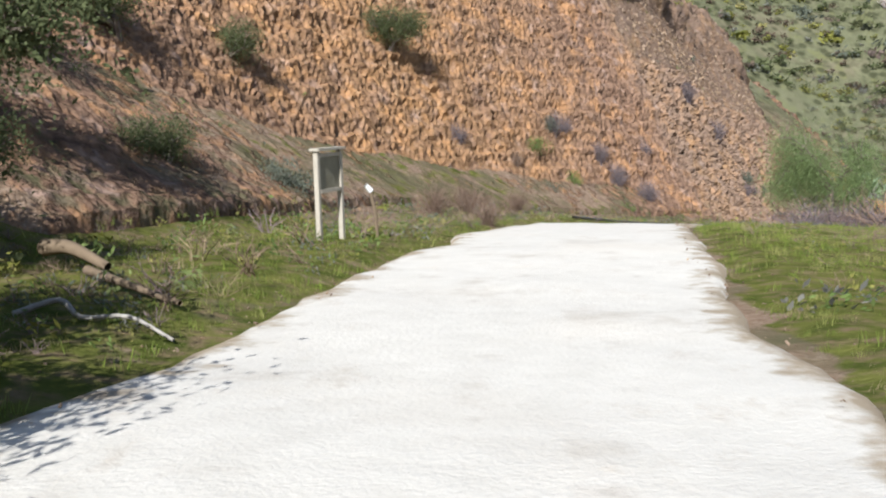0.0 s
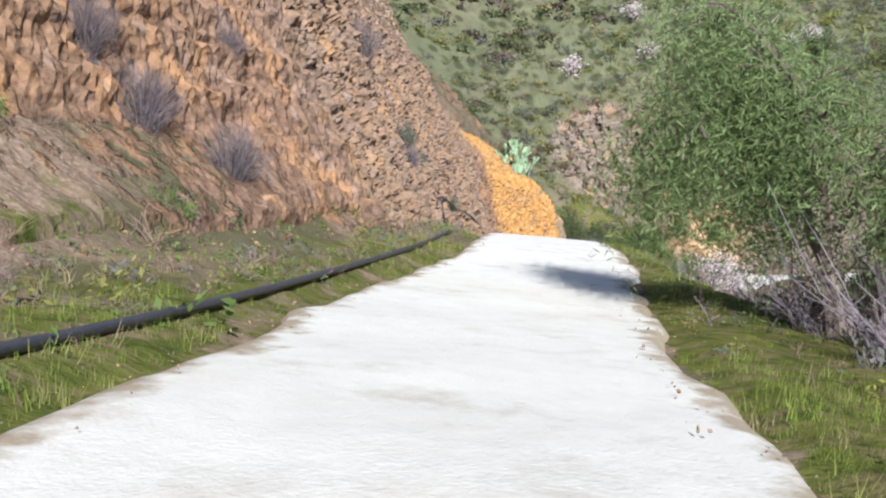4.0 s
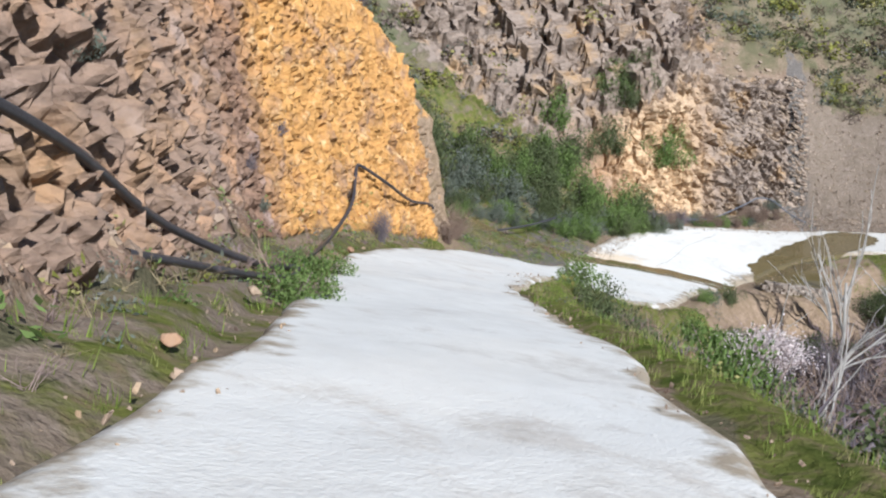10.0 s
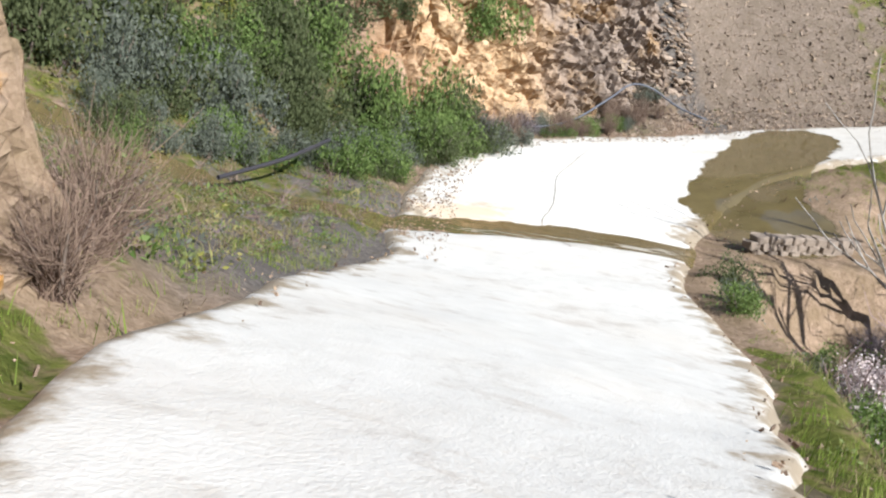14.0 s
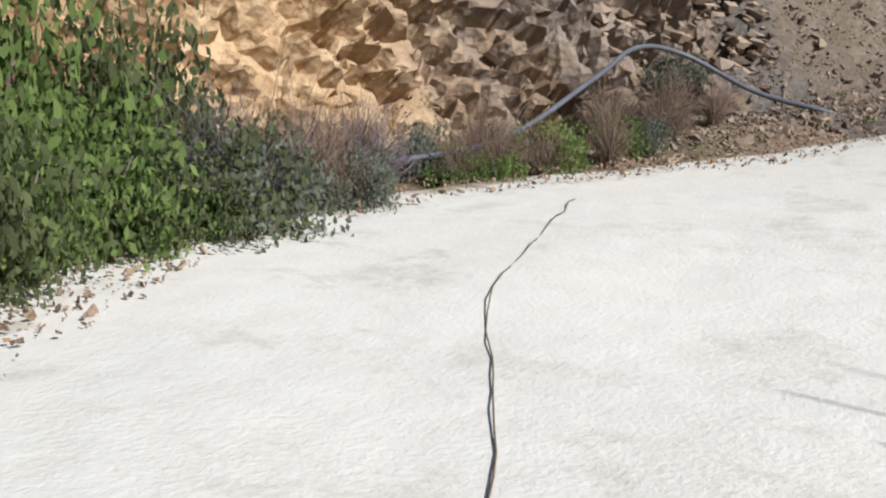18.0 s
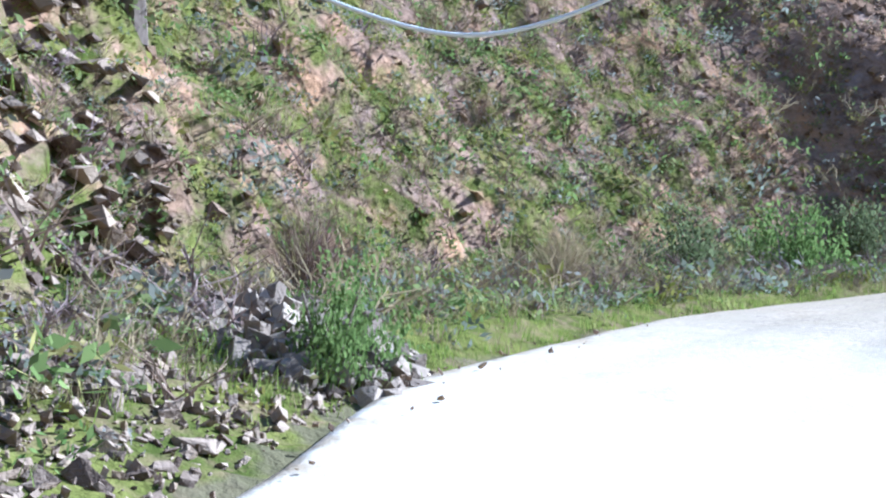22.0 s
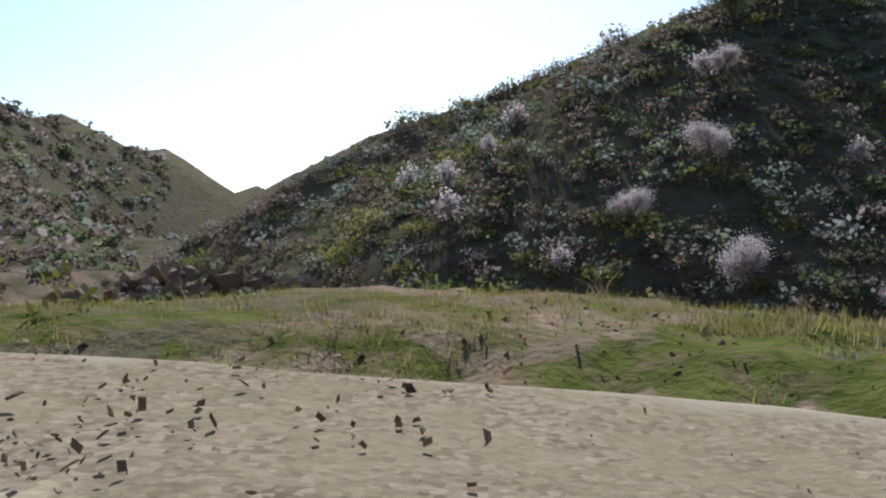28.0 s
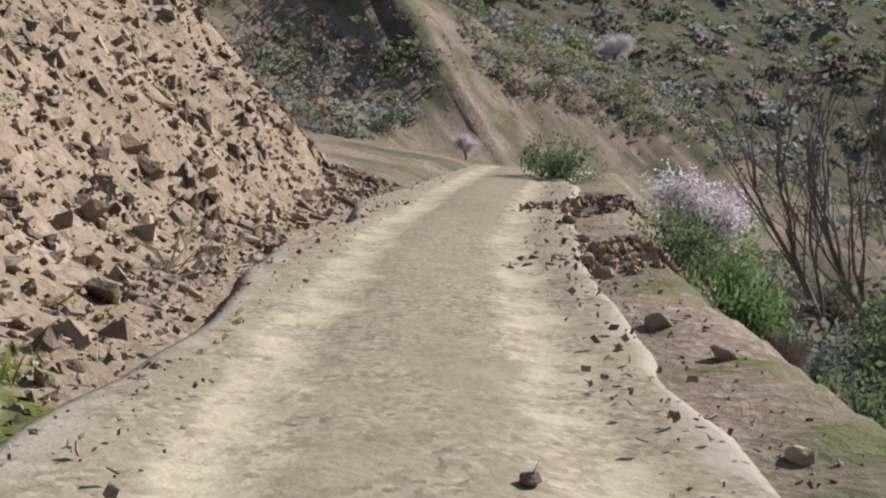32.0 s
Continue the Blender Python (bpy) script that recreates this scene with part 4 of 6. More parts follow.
# stones that stand out of the cut faces
x, y, z, d, t, rock, v, away = strip(80000, 1.6, 15.0, 2.2, 17, bias=2.2)
k = (d > 0) & (v > 0) & ((rock > 0.35) | ((t < 7) & (RNG.random(len(d)) < 0.5)))
k &= RNG.random(len(k)) < np.where(t < 7, 0.3, np.where(v < 7, 1.0, 0.5))
k = np.where(k)[0][:36000]
s = RNG.lognormal(-3.0, 0.6, len(k)).clip(0.018, 0.17) * np.where(t[k] < 7, 0.6, 1.0)
s *= np.where(np.abs(t[k] - 13.85) < 1.3, 0.6, 1.0)
o = scatter("cliff_stone", LUMPS, np.stack([x, y, z], 1)[k], np.stack([s * 1.2, s, s * 0.8], 1), STONE, {q: w[k] for q, w in rock_tints(x, y, t, d, v).items()}, upright=False)
tagged(o, "angular brown and orange stones standing out of the cut rock", "rocks", kind="stuff")

# tilted beds that break out of the cliff beside the ford and on the far outcrop
tilt = np.array(Matrix.Rotation(radians(40), 3, "X"))
BEDS = [(v_ @ tilt.T, f_) for v_, f_ in stone_shapes(12, 9, 0.42, 1)]
x, y, z, d, t, rock, v, away = (np.concatenate(q) for q in zip(strip(4000, 20.7, 21.75, 6.0, 11.5), strip(2200, 22.6, 23.4, 3.2, 10), spots(4000, (64, 126), (92, 152))))
out_ = nearness(x, y, CRAG) < 5
k = ((d > 0) & (v > 0.1) & (v < 7) & (t > 20.8) & (t < 21.65)) | (out_ & (away > 9)) | ((d > 0) & (t > 22.65) & (t < 23.4) & (v > -0.3) & (v < 5))
k = np.where(k)[0][:32000]
s = RNG.lognormal(-2.4, 0.5, len(k)).clip(0.04, 0.26)
o = scatter("bedded_rock", BEDS, np.stack([x, y, z], 1)[k], np.stack([s * 1.3, s * 1.1, s * 0.8], 1), STONE, {q: w[k] for q, w in rock_tints(x, y, t, d, v).items()}, lean=0.2, spin=1.0)
tagged(o, "tilted slabs of brown bedded rock in the cut faces", "rocks", kind="stuff")

# small dark stones in the overgrown face and at the spur behind the board
x, y, z, d, t, rock, v, away = strip(16000, 22.8, 27.6, 4.0, 18)
k = np.where((d > 0) & (v > 0.2) & (RNG.random(len(d)) < np.where(t > 25.2, 0.9, 0.35)))[0][:6000]
s = RNG.lognormal(-3.0, 0.55, len(k)).clip(0.02, 0.16)
o = scatter("face_stone", LUMPS, np.stack([x, y, z], 1)[k], np.stack([s * 1.3, s, s * 0.8], 1), STONE, {"amber": 0 * s, "grey": 0.15 + 0 * s}, upright=False)
tagged(o, "small brown stones in the overgrown rock face", "rocks", kind="stuff")

# scree below the broken slopes
x1 = strip(60000, 20.4, 23.0, 1.6, 14)
x2 = strip(46000, 27.2, 37.5, 1.6, 13)
x, y, z, d, t, rock, v, away = (np.concatenate(q) for q in zip(x1, x2))
k = (d > 0) & (away > 0.1) & (v > -0.5) & (v < 14)
k &= (t > 21.58) | (v < 0.5)
k &= RNG.random(len(k)) < np.where(t > 26, np.exp(-np.maximum(v, 0) / 7), 0.9 * np.exp(-np.maximum(v, 0) / 6))
k1 = np.where(k)[0]
s = RNG.lognormal(-3.75, 0.7, len(k1)).clip(0.012, 0.15) * np.where(t[k1] < 26, 0.72, 1.0)
o = scatter("scree", CHIPS + LUMPS, np.stack([x, y, z + 0.01], 1)[k1], np.stack([s * 1.4, s, s * 0.7], 1), STONE, {q: w[k1] for q, w in rock_tints(x, y, t, d, v).items()}, upright=False)
tagged(o, "loose grey and brown scree stones on the slope beside the track", "scree", kind="stuff")

# pebbles and clods along the edges of the road
x1 = strip(26000, 0, 38, -5.5, 5.5)
x2 = strip(9000, 24.5, 30, -8, 4)
x3 = strip(9000, 29.3, 37, -2.6, 2.8)
x4 = strip(16000, 24.6, 30.0, -8, 4)
x, y, z, d, t, rock, v, away = (np.concatenate(q) for q in zip(strip(6000, 17.4, 21.6, 2.0, 5.6), x1, x2, x3, x4))
k = (np.abs(away) < 0.6) | ((t > 25) & (t < 30) & (away < 3)) | ((t > 29.3) & (away < 0.6) & (away > -0.75)) | ((t > 17) & (t < 22.5) & (d > 0) & (away > -1.6) & (away < 0.6))
k &= RNG.random(len(k)) < np.where((t > 17) & (t < 22), 0.95, np.where((t > 24) & (t < 29.6) & (away < 0), 0.12, np.where(away < -0.5, 0.3, np.where(t > 25, 0.5, 0.8))))
k = np.where(k)[0][:24000]
s = RNG.lognormal(-4.7, 0.5, len(k)).clip(0.004, 0.026) * np.select([t[k] > 29.3, t[k] > 24, (t[k] > 15.5) & (t[k] < 22.5), t[k] > 8], [1.5, 0.75, 1.7, 1.5], 1.0)
zz = np.where(away[k] < 0, 0.17, 0.0)
o = scatter("pebble", CHIPS, np.stack([x[k], y[k], z[k] + zz], 1), np.stack([s * 1.3, s, s * np.where(t[k] > 24, 0.45, 0.7)], 1), STONE, {"amber": x[k] * 0, "grey": np.where(t[k] > 24, 0.45, 0.4)}, upright=False)
tagged(o, "small loose stones strewn along the track", "pebbles", kind="stuff")

# scrub over the hillsides, region by region
MID_SHRUBS = [clump(80, 0.2, 0.115, i, lobes=12, flat=0.8, spread=0.75) for i in range(8)]
FAR_SHRUBS = [clump(40, 0.36, 0.22, 20 + i, lobes=9, flat=0.8, spread=0.75) for i in range(6)]
REGIONS = [(MID_SHRUBS, (55, 124), (150, 160), 3100, 0.95, 0.2), (FAR_SHRUBS, (28, 155), (215, 268), 4600, 1.6, 0.1), (MID_SHRUBS, (56, 58), (100, 114), 520, 0.9, 0.1), (MID_SHRUBS, (100, 84), (140, 126), 600, 0.9, 0.0),
           (MID_SHRUBS, (36, 2), (106, 62), 4300, 0.95, 0.05), (MID_SHRUBS, (106, -2), (165, 66), 2200, 1.0, 0.0), (FAR_SHRUBS, (90, -60), (225, 0), 1100, 1.7, -0.12), (FAR_SHRUBS, (80, -230), (215, -60), 1500, 2.2, -0.12),
           (MID_SHRUBS, (-26, 26), (40, 100), 650, 0.85, 0.1), (MID_SHRUBS, (86, 116), (118, 142), 650, 0.85, 0.2), (MID_SHRUBS, (104, 18), (132, 50), 800, 0.8, 0.0), (FAR_SHRUBS, (205, 120), (250, 330), 500, 2.4, 0.0), (FAR_SHRUBS, (110, 262), (210, 330), 500, 2.4, 0.0)]
piles = {(j, q): [] for j in range(4) for q in (True, False)}
for shapes, lo, hi, n_, mean, shift in REGIONS:
    x, y, z, d, t, rock, v, away = spots(n_ * 3, lo, hi)
    keep = (away > np.where(d < 0, np.where((t > 30.4) & (y < 63), 3, np.where((t > 15) & (t < 22), 6, 10)), np.where(t > 34, 6, 8))) & ~((d > 0) & (rock > 0.5) & (away < 40) & (RNG.random(len(x)) < 0.9)) & ~((d > 0) & (t > 20.5) & (t < 23) & (v < 7)) & ~((d > 0) & (t > 27) & (v < 12) & (t < 36))
    keep &= ~((d < 0) & (t < 3.4) & (away < 10)) & ~((d > 0) & (t < 14.5) & (v < 4)) & ~((d < 0) & (t > 16.5) & (t < 21) & (away < 8)) & ~((d < 0) & (t > 25) & (t < 30) & (away < 7))
    k = np.where(keep)[0][:n_]
    s = RNG.lognormal(-0.1, 0.45, len(k)).clip(0.35, 2.2) * mean
    pos = np.stack([x, y, z - 0.08], 1)[k]
    kind = RNG.random(len(k)) + 0.35 * fractal(pos[:, 0], pos[:, 1], pos[:, 0] * 0, 18.0, 2) + shift
    kind = np.where((hi[1] < 70) & (kind < 0.42) & (RNG.random(len(k)) < 0.65), 0.5, kind)
    for j, m in enumerate((kind < 0.42, (kind >= 0.42) & (kind < 0.68), (kind >= 0.68) & (kind < 0.9), kind >= 0.9)):
        piles[j, shapes is MID_SHRUBS].append((pos[m], s[m]))
for (j, near_), got in piles.items():
    name, mat, label = (("olive_scrub", SCRUB, "dense dark olive scrub over the valley sides"), ("brown_scrub", BROWNSCRUB, "brown and purplish dry scrub over the valley sides"),
                        ("grey_scrub", GREYSCRUB, "grey-green dry scrub over the valley sides"), ("yellow_scrub", YELLOWSCRUB, "yellow-green bushes among the scrub"))[j]
    pos, s = np.concatenate([q[0] for q in got]), np.concatenate([q[1] for q in got])
    o = scatter(name, MID_SHRUBS if near_ else FAR_SHRUBS, pos, np.stack([s, s, s * 0.85], 1), mat)
    tagged(o, label, "scrub", kind="stuff")

# small bushes and weeds on the verges and the broken faces
WEEDS = [clump(30, 0.22, 0.09, 40 + i, lobes=5, up=0.5) for i in range(5)]
DRYS = [twigs(11, 60 + i, 0.018) for i in range(4)]
x1 = strip(30000, 0, 35, -9, 16)
x2 = strip(16000, 22.6, 26.4, 3.0, 15)
x3 = strip(6000, 14.6, 19.9, 4.0, 16)
x, y, z, d, t, rock, v, away = (np.concatenate(q) for q in zip(x1, x2, x3))
k = (away > 0.45) & ~((d > 0) & (t > 20.6) & (t < 22.7)) & ~((d < 0) & (t > 17) & (t < 20.5)) & ~((d > 0) & (t > 27) & (v > 3))
green_face = (d > 0) & (t > 22.6) & (t < 26)
k &= RNG.random(len(k)) < np.where(green_face, 0.55, np.where((d > 0) & (t > 6.5) & (t < 14.9) & (away < 2.6), 0.75, np.where((d > 0) & (t < 7) & (v > -2) & (v < 9), 0.85, np.where(rock > 0.4, 0.10, np.where((t > 14.6) & (t < 19.9), 0.6, np.where((d > 0) & (t > 27), 0.3, 0.16))))))
k = np.where(k)[0][:17500]
kind = RNG.random(len(k)) * np.where(t[k] > 14.6, 1.0, 0.92) + np.where(green_face[k], 0.12 * fractal(x[k], y[k], z[k], 2.5, 2), 0)
pos = np.stack([x, y, z - 0.03], 1)[k]
s = RNG.lognormal(-1.35, 0.4, len(k)).clip(0.1, 0.7) * np.where(green_face[k], 1.35, 1.0)
for name, m, mat, shp, label in (("verge_weed", kind < 0.30, GREEN, WEEDS, "low green weeds on the verge and banks"), ("yellow_weed", (kind >= 0.30) & (kind < 0.46), YELLOWSCRUB, WEEDS, "yellow-green weeds on the banks"),
                                 ("grey_weed", (kind >= 0.46) & (kind < 0.62), GREYSCRUB, WEEDS, "small grey-green weeds on the banks"),
                                 ("dry_weed", (kind >= 0.62) & (kind < 0.86), DRY, DRYS, "dry brown stalks on the banks"), ("straw_tuft", kind >= 0.86, STRAW, DRYS, "pale dead stalks hanging on the banks")):
    o = scatter(name, shp, pos[m], np.stack([s, s, s], 1)[m], mat, lean=0.3)
    tagged(o, label, "weeds", kind="stuff")

# thicket of bare bushes in the ravine below the road
THICKET = [twigs(34, 160 + i, 0.012) for i in range(4)]
x, y, z, d, t, rock, v, away = (np.concatenate(q) for q in zip(strip(5200, 4.5, 15.6, -22, -3.6), spots(4200, (44, 82), (97, 114))))
k = np.where((d < 0) & (away > 2.2) & ((t < 17.2) | ((t < 25) & (away > 6) & (y < 112))))[0]
k = RNG.permutation(k)[:6200]
s = RNG.lognormal(0.0, 0.35, len(k)).clip(0.5, 1.9) * np.clip(0.6 + away[k] / 10, 0.6, 1.7)
pos = np.stack([x, y, z - 0.1], 1)[k]
kind = RNG.random(len(k))
for name, m, mat, shp, label in (("bare_thicket", kind < 0.35, MAUVE, THICKET, "tangle of bare grey bushes in the ravine"), ("brown_thicket", (kind >= 0.35) & (kind < 0.6), DRY, THICKET, "tangle of dry brown bushes in the ravine"),
                                 ("ravine_scrub", (kind >= 0.6) & (kind < 0.82), GREYSCRUB, MID_SHRUBS, "grey-green scrub in the ravine"), ("ravine_bush", kind >= 0.82, SCRUB, MID_SHRUBS, "dark olive scrub in the ravine")):
    size_ = np.minimum(s, 0.85) if shp is MID_SHRUBS else s
    tagged(scatter(name, shp, pos[m], np.stack([size_, size_, size_], 1)[m], mat), label, "scrub", kind="stuff")

# grass
TUFTS = [blades(15, 80 + i, spread=0.9, wide=0.028) for i in range(6)]
x, y, z, d, t, rock, v, away = (np.concatenate(q) for q in zip(strip(60000, -1.2, 34, -9, 6), strip(34000, 22.6, 29.5, -11, 9), strip(22000, 0, 5, -12, 14)))
dens = np.where(d > 0, np.clip(1.2 - away / 4.5, 0, 1), np.clip(1.2 - away / 8, 0, 1)) * (away > 0.05) * (rock < 0.4)
dens = np.where((d > 0) & (t > 19.9) & (t < 22.9), dens * 0.15, dens)
dens = np.where((d < 0) & (t > 16.6) & (t < 21), 0, dens)
dens = np.where(t > 29.4, dens * 0.35, dens)
dens = np.where((d < 0) & (t > 25) & (t < 29.8) & (away < 2.4), dens * 0.15, dens)
dens = np.where((d > 0) & (t > 7) & (t < 14.6), dens * 0.5, dens)
dens = np.where((d > 0) & (t < 2.6) & (away > 0.05), np.clip(1.1 - away / 14, 0, 0.7), dens)
dens = np.where((d > 0) & (t > 22.7) & (t < 25.6) & (v > 0), np.clip(0.6 - v / 16, 0, 1), dens)
dens = np.where((d > 0) & (t > 1.6) & (t < 7) & (v > 0) & (v < 7), 0.4, dens)
dens *= np.clip(0.55 + 0.9 * fractal(x, y, x * 0, 2.6, 3), 0.05, 1)
k = np.where(RNG.random(len(x)) < dens)[0][:46000]
pos = np.stack([x, y, z + np.where((t > 1.6) & (t < 7) & (v > 0.3), 0.1, -0.02)], 1)[k]
s = RNG.lognormal(-2.05, 0.4, len(k)).clip(0.06, 0.32) * np.where(t[k] > 29, 0.7, np.where(t[k] < 6, 0.75, 1.0))
m = RNG.random(len(k)) < np.where((t[k] > 24.5) | ((v[k] > 0) & (t[k] > 10)), 0.6, 0.88)
for name, m, mat, label in (("grass", m, GRASS, "fresh green spring grass on the verges"), ("dry_grass", ~m, STRAW, "dead straw-coloured grass on the verges")):
    o = scatter(name, TUFTS, pos[m], np.stack([s, s, s], 1)[m], mat)
    tagged(o, label, "grass", kind="stuff")

# short grass over the outer verge of the flat
x, y, z, d, t, rock, v, away = (np.concatenate(q) for q in zip(strip(30000, 24.4, 30.2, -14, -3.4), strip(9000, 29.5, 33, -6, -1.5)))
k = np.where((d < 0) & (away > np.where(t < 29.8, 1.8, -0.1)) & (RNG.random(len(d)) < np.clip(0.75 + 0.8 * fractal(x, y, 0 * x, 3.0, 2), 0.1, 1)))[0]
pos = np.stack([x, y, z - 0.02], 1)[k]
s = RNG.lognormal(-2.2, 0.35, len(k)).clip(0.06, 0.22) * np.where(t[k] > 29.6, 0.6, 1.0)
m = RNG.random(len(k)) < 0.7
for name, m, mat, label in (("grass", m, OLIVEGRASS, "short olive grass along the edge of the flat"), ("dry_grass", ~m, STRAW, "short dead grass along the edge of the flat")):
    tagged(scatter(name, TUFTS, pos[m], np.stack([s * 1.3, s * 1.3, s], 1)[m], mat), label, "grass", kind="stuff")

# green patch on the scree beside the last stretch
a_, r_ = RNG.uniform(0, 2 * np.pi, 900), 2.2 * np.sqrt(RNG.random(900))
x, y = 102.6 + np.cos(a_) * r_, 71.8 + np.sin(a_) * r_ * 0.9
i_, d_ = along(x, y, None)
k = np.where(d_ > table(WIDTH, PT[i_])[0] + 0.35)[0]
x, y = x[k], y[k]
s = RNG.lognormal(-2.0, 0.35, len(k)).clip(0.07, 0.25)
tagged(scatter("grass", TUFTS, np.stack(onto(x, y), 1), np.stack([s * 1.3, s * 1.3, s], 1), GRASS), "patch of fresh grass at the foot of the scree", "grass", kind="stuff")

# ---------------------------------------------------------------- things


def part(name, verts, faces, material, parent, label="", shade=False):
    o = new(name, mesh_of(name, np.asarray(verts, float), np.asarray(faces), material, {}, shade))
    o.parent = parent
    if label:
        o["label"] = label
    return o


def thing(name, place, label, category, group="", turn=0.0):
    o = new(name)
    o.empty_display_size = 0.2
    o.location = place
    o.rotation_euler = (0, 0, turn)
    return tagged(o, label, category, group)


def box(cx, cy, cz, sx, sy, sz, seed=0, rough=0.0):
    """A box with cut corners along its upright edges, as quads."""
    c = 0.12 * min(sx, sy)
    ring = [(-sx / 2 + c, -sy / 2), (sx / 2 - c, -sy / 2), (sx / 2, -sy / 2 + c), (sx / 2, sy / 2 - c), (sx / 2 - c, sy / 2), (-sx / 2 + c, sy / 2), (-sx / 2, sy / 2 - c), (-sx / 2, -sy / 2 + c)]
    v = [(cx + a, cy + b, cz - sz / 2) for a, b in ring] + [(cx + a, cy + b, cz + sz / 2) for a, b in ring]
    f = [(i, (i + 1) % 8, 8 + (i + 1) % 8, 8 + i) for i in range(8)]
    f += [(8, 9, 10, 15), (15, 10, 11, 14), (14, 11, 12, 13), (7, 2, 1, 0), (6, 3, 2, 7), (5, 4, 3, 6)]
    v = np.array(v)
    if rough:
        v = v + np.random.default_rng(seed).normal(0, rough, v.shape)
    return v, np.array(f)


def tube(points, radii, sides=7):
    """A tapered tube along points, as quads, closed at the ends."""
    p = np.asarray(points, float)
    r = np.broadcast_to(np.asarray(radii, float), len(p))
    t = np.gradient(p, axis=0)
    t /= np.linalg.norm(t, axis=1, keepdims=True) + 1e-9
    ref = np.array([0.31, 0.17, 0.93]) if abs(t[0][2]) < 0.9 else np.array([1.0, 0.2, 0.1])
    a = np.cross(t, ref)
    a /= np.linalg.norm(a, axis=1, keepdims=True) + 1e-9
    b = np.cross(t, a)
    w = np.linspace(0, 2 * np.pi, sides, endpoint=False)
    v = (p[:, None] + r[:, None, None] * (np.cos(w)[None, :, None] * a[:, None] + np.sin(w)[None, :, None] * b[:, None])).reshape(-1, 3)
    n = len(p)
    f = [(i * sides + j, i * sides + (j + 1) % sides, (i + 1) * sides + (j + 1) % sides, (i + 1) * sides + j) for i in range(n - 1) for j in range(sides)]
    return v, np.array(f)


def joined(pieces):
    vs, fs, n = [], [], 0
    for v, f in pieces:
        vs.append(v)
        fs.append(f + n)
        n += len(v)
    return np.concatenate(vs), np.concatenate(fs)


def curve(points, steps=6):
    """A smooth line through points."""
    p = np.asarray(points, float)
    p = np.vstack([2 * p[0] - p[1], p, 2 * p[-1] - p[-2]])
    out = []
    for i in range(1, len(p) - 2):
        for s in np.linspace(0, 1, steps, endpoint=False):
            a, b, c, d = p[i - 1:i + 3]
            out.append(0.5 * (2 * b + (c - a) * s + (2 * a - 5 * b + 4 * c - d) * s * s + (3 * b - a - 3 * c + d) * s ** 3))
    return np.array(out + [p[-2]])


def limbs(tall, seed, spread=0.55, depth=3, start=0.3, thick=0.035, droop=0.0, rise=0.75):
    """Trunk and branches; gives tubes and the ends of the twigs."""
    rng = np.random.default_rng(seed)
    tubes, ends, depths = [], [], []

    def grow(foot, way, length, radius, level):
        pts, p, w = [foot], np.array(foot, float), np.array(way, float)
        for _ in range(4):
            w = w + rng.normal(0, 0.13, 3) + np.array([0, 0, 0.06 - droop * 0.12 * level])
            w /= np.linalg.norm(w)
            p = p + w * length / 4
            pts.append(p.copy())
        depths.append(level)
        tubes.append(tube(pts, np.linspace(radius, radius * 0.55, 5), 6 if level < 2 else 4))
        if level >= depth:
            ends.extend(pts[1:])
            return
        if level == depth - 1:
            ends.extend(pts[2:])
        for _ in range(rng.integers(3, 5) if level else rng.integers(4, 6)):
            a = rng.uniform(0, 2 * np.pi)
            k = rng.integers(2, 5)
            n = w * rise + np.array([math.cos(a), math.sin(a), 0.15]) * spread * rng.uniform(0.8, 1.3)
            grow(pts[k], n / np.linalg.norm(n), length * rng.uniform(0.55, 0.8), radius * 0.5, level + 1)

    grow((0, 0, -0.15), (0, 0, 1), tall * start, tall * thick, 0)
    return tubes, np.array(ends), depths


def tree(name, tall, seed, leaf, width, per, bark, leaves, label, category="tree", place=(0, 0, 0), spread=0.55, jitter=0.35, droop=0.0, depth=3, start=0.3, thick=0.035, bare=False, rise=0.75):
    tubes, ends, depths = limbs(tall, seed, spread, depth, start, thick, droop, rise)
    o = thing(name, place, label, category)
    part("trunk", *tubes[0], bark, o)
    for q in (w for w, deep in zip(tubes, depths) if deep == 1):
        part("branch", *q, bark, o)
    thin = [w for w, deep in zip(tubes, depths) if deep > 1]
    if thin:
        tagged(part("twig_spray", *joined(thin), bark, o), kind="stuff")
    if not bare:
        rng = np.random.default_rng(seed + 5)
        c = np.repeat(ends, per, 0) + rng.normal(0, jitter, (len(ends) * per, 3))
        if droop:
            c[:, 2] -= rng.random(len(c)) ** 1.5 * droop * tall * 0.32
        part("crown", *leaf_quads(c, leaf, width, rng, droop=min(droop, 0.8)), leaves, o)
    return o


def on_ground(x, y, sink=0.0):
    return Vector((x, y, float(level(x, y)) - sink))


# --- wood, paint and metal
def plain(name, a, b, rough=0.6, metal=0.0, scale=6.0, bump=0.02):
    g = Mat(name, rough, metal)
    n = g.noise(scale, 6, 0.65)
    return g.finish(g.mix(n, a, b), n, 0.4, bump)


PALEWOOD = plain("weathered_pale_wood", (0.26, 0.23, 0.18), (0.44, 0.40, 0.33), 0.8)
DARKWOOD = plain("dark_stained_wood", (0.10, 0.075, 0.05), (0.20, 0.15, 0.10), 0.8)
PANEL = plain("dull_green_brown_panel", (0.13, 0.12, 0.085), (0.22, 0.20, 0.14), 0.6)
YELLOW = plain("faded_yellow_panel", (0.52, 0.45, 0.20), (0.66, 0.58, 0.30), 0.5)
TEXT = plain("brown_lettering", (0.20, 0.15, 0.06), (0.28, 0.2, 0.1), 0.7)
METAL = plain("grey_sheet_metal", (0.35, 0.35, 0.34), (0.55, 0.55, 0.54), 0.4, 0.7)
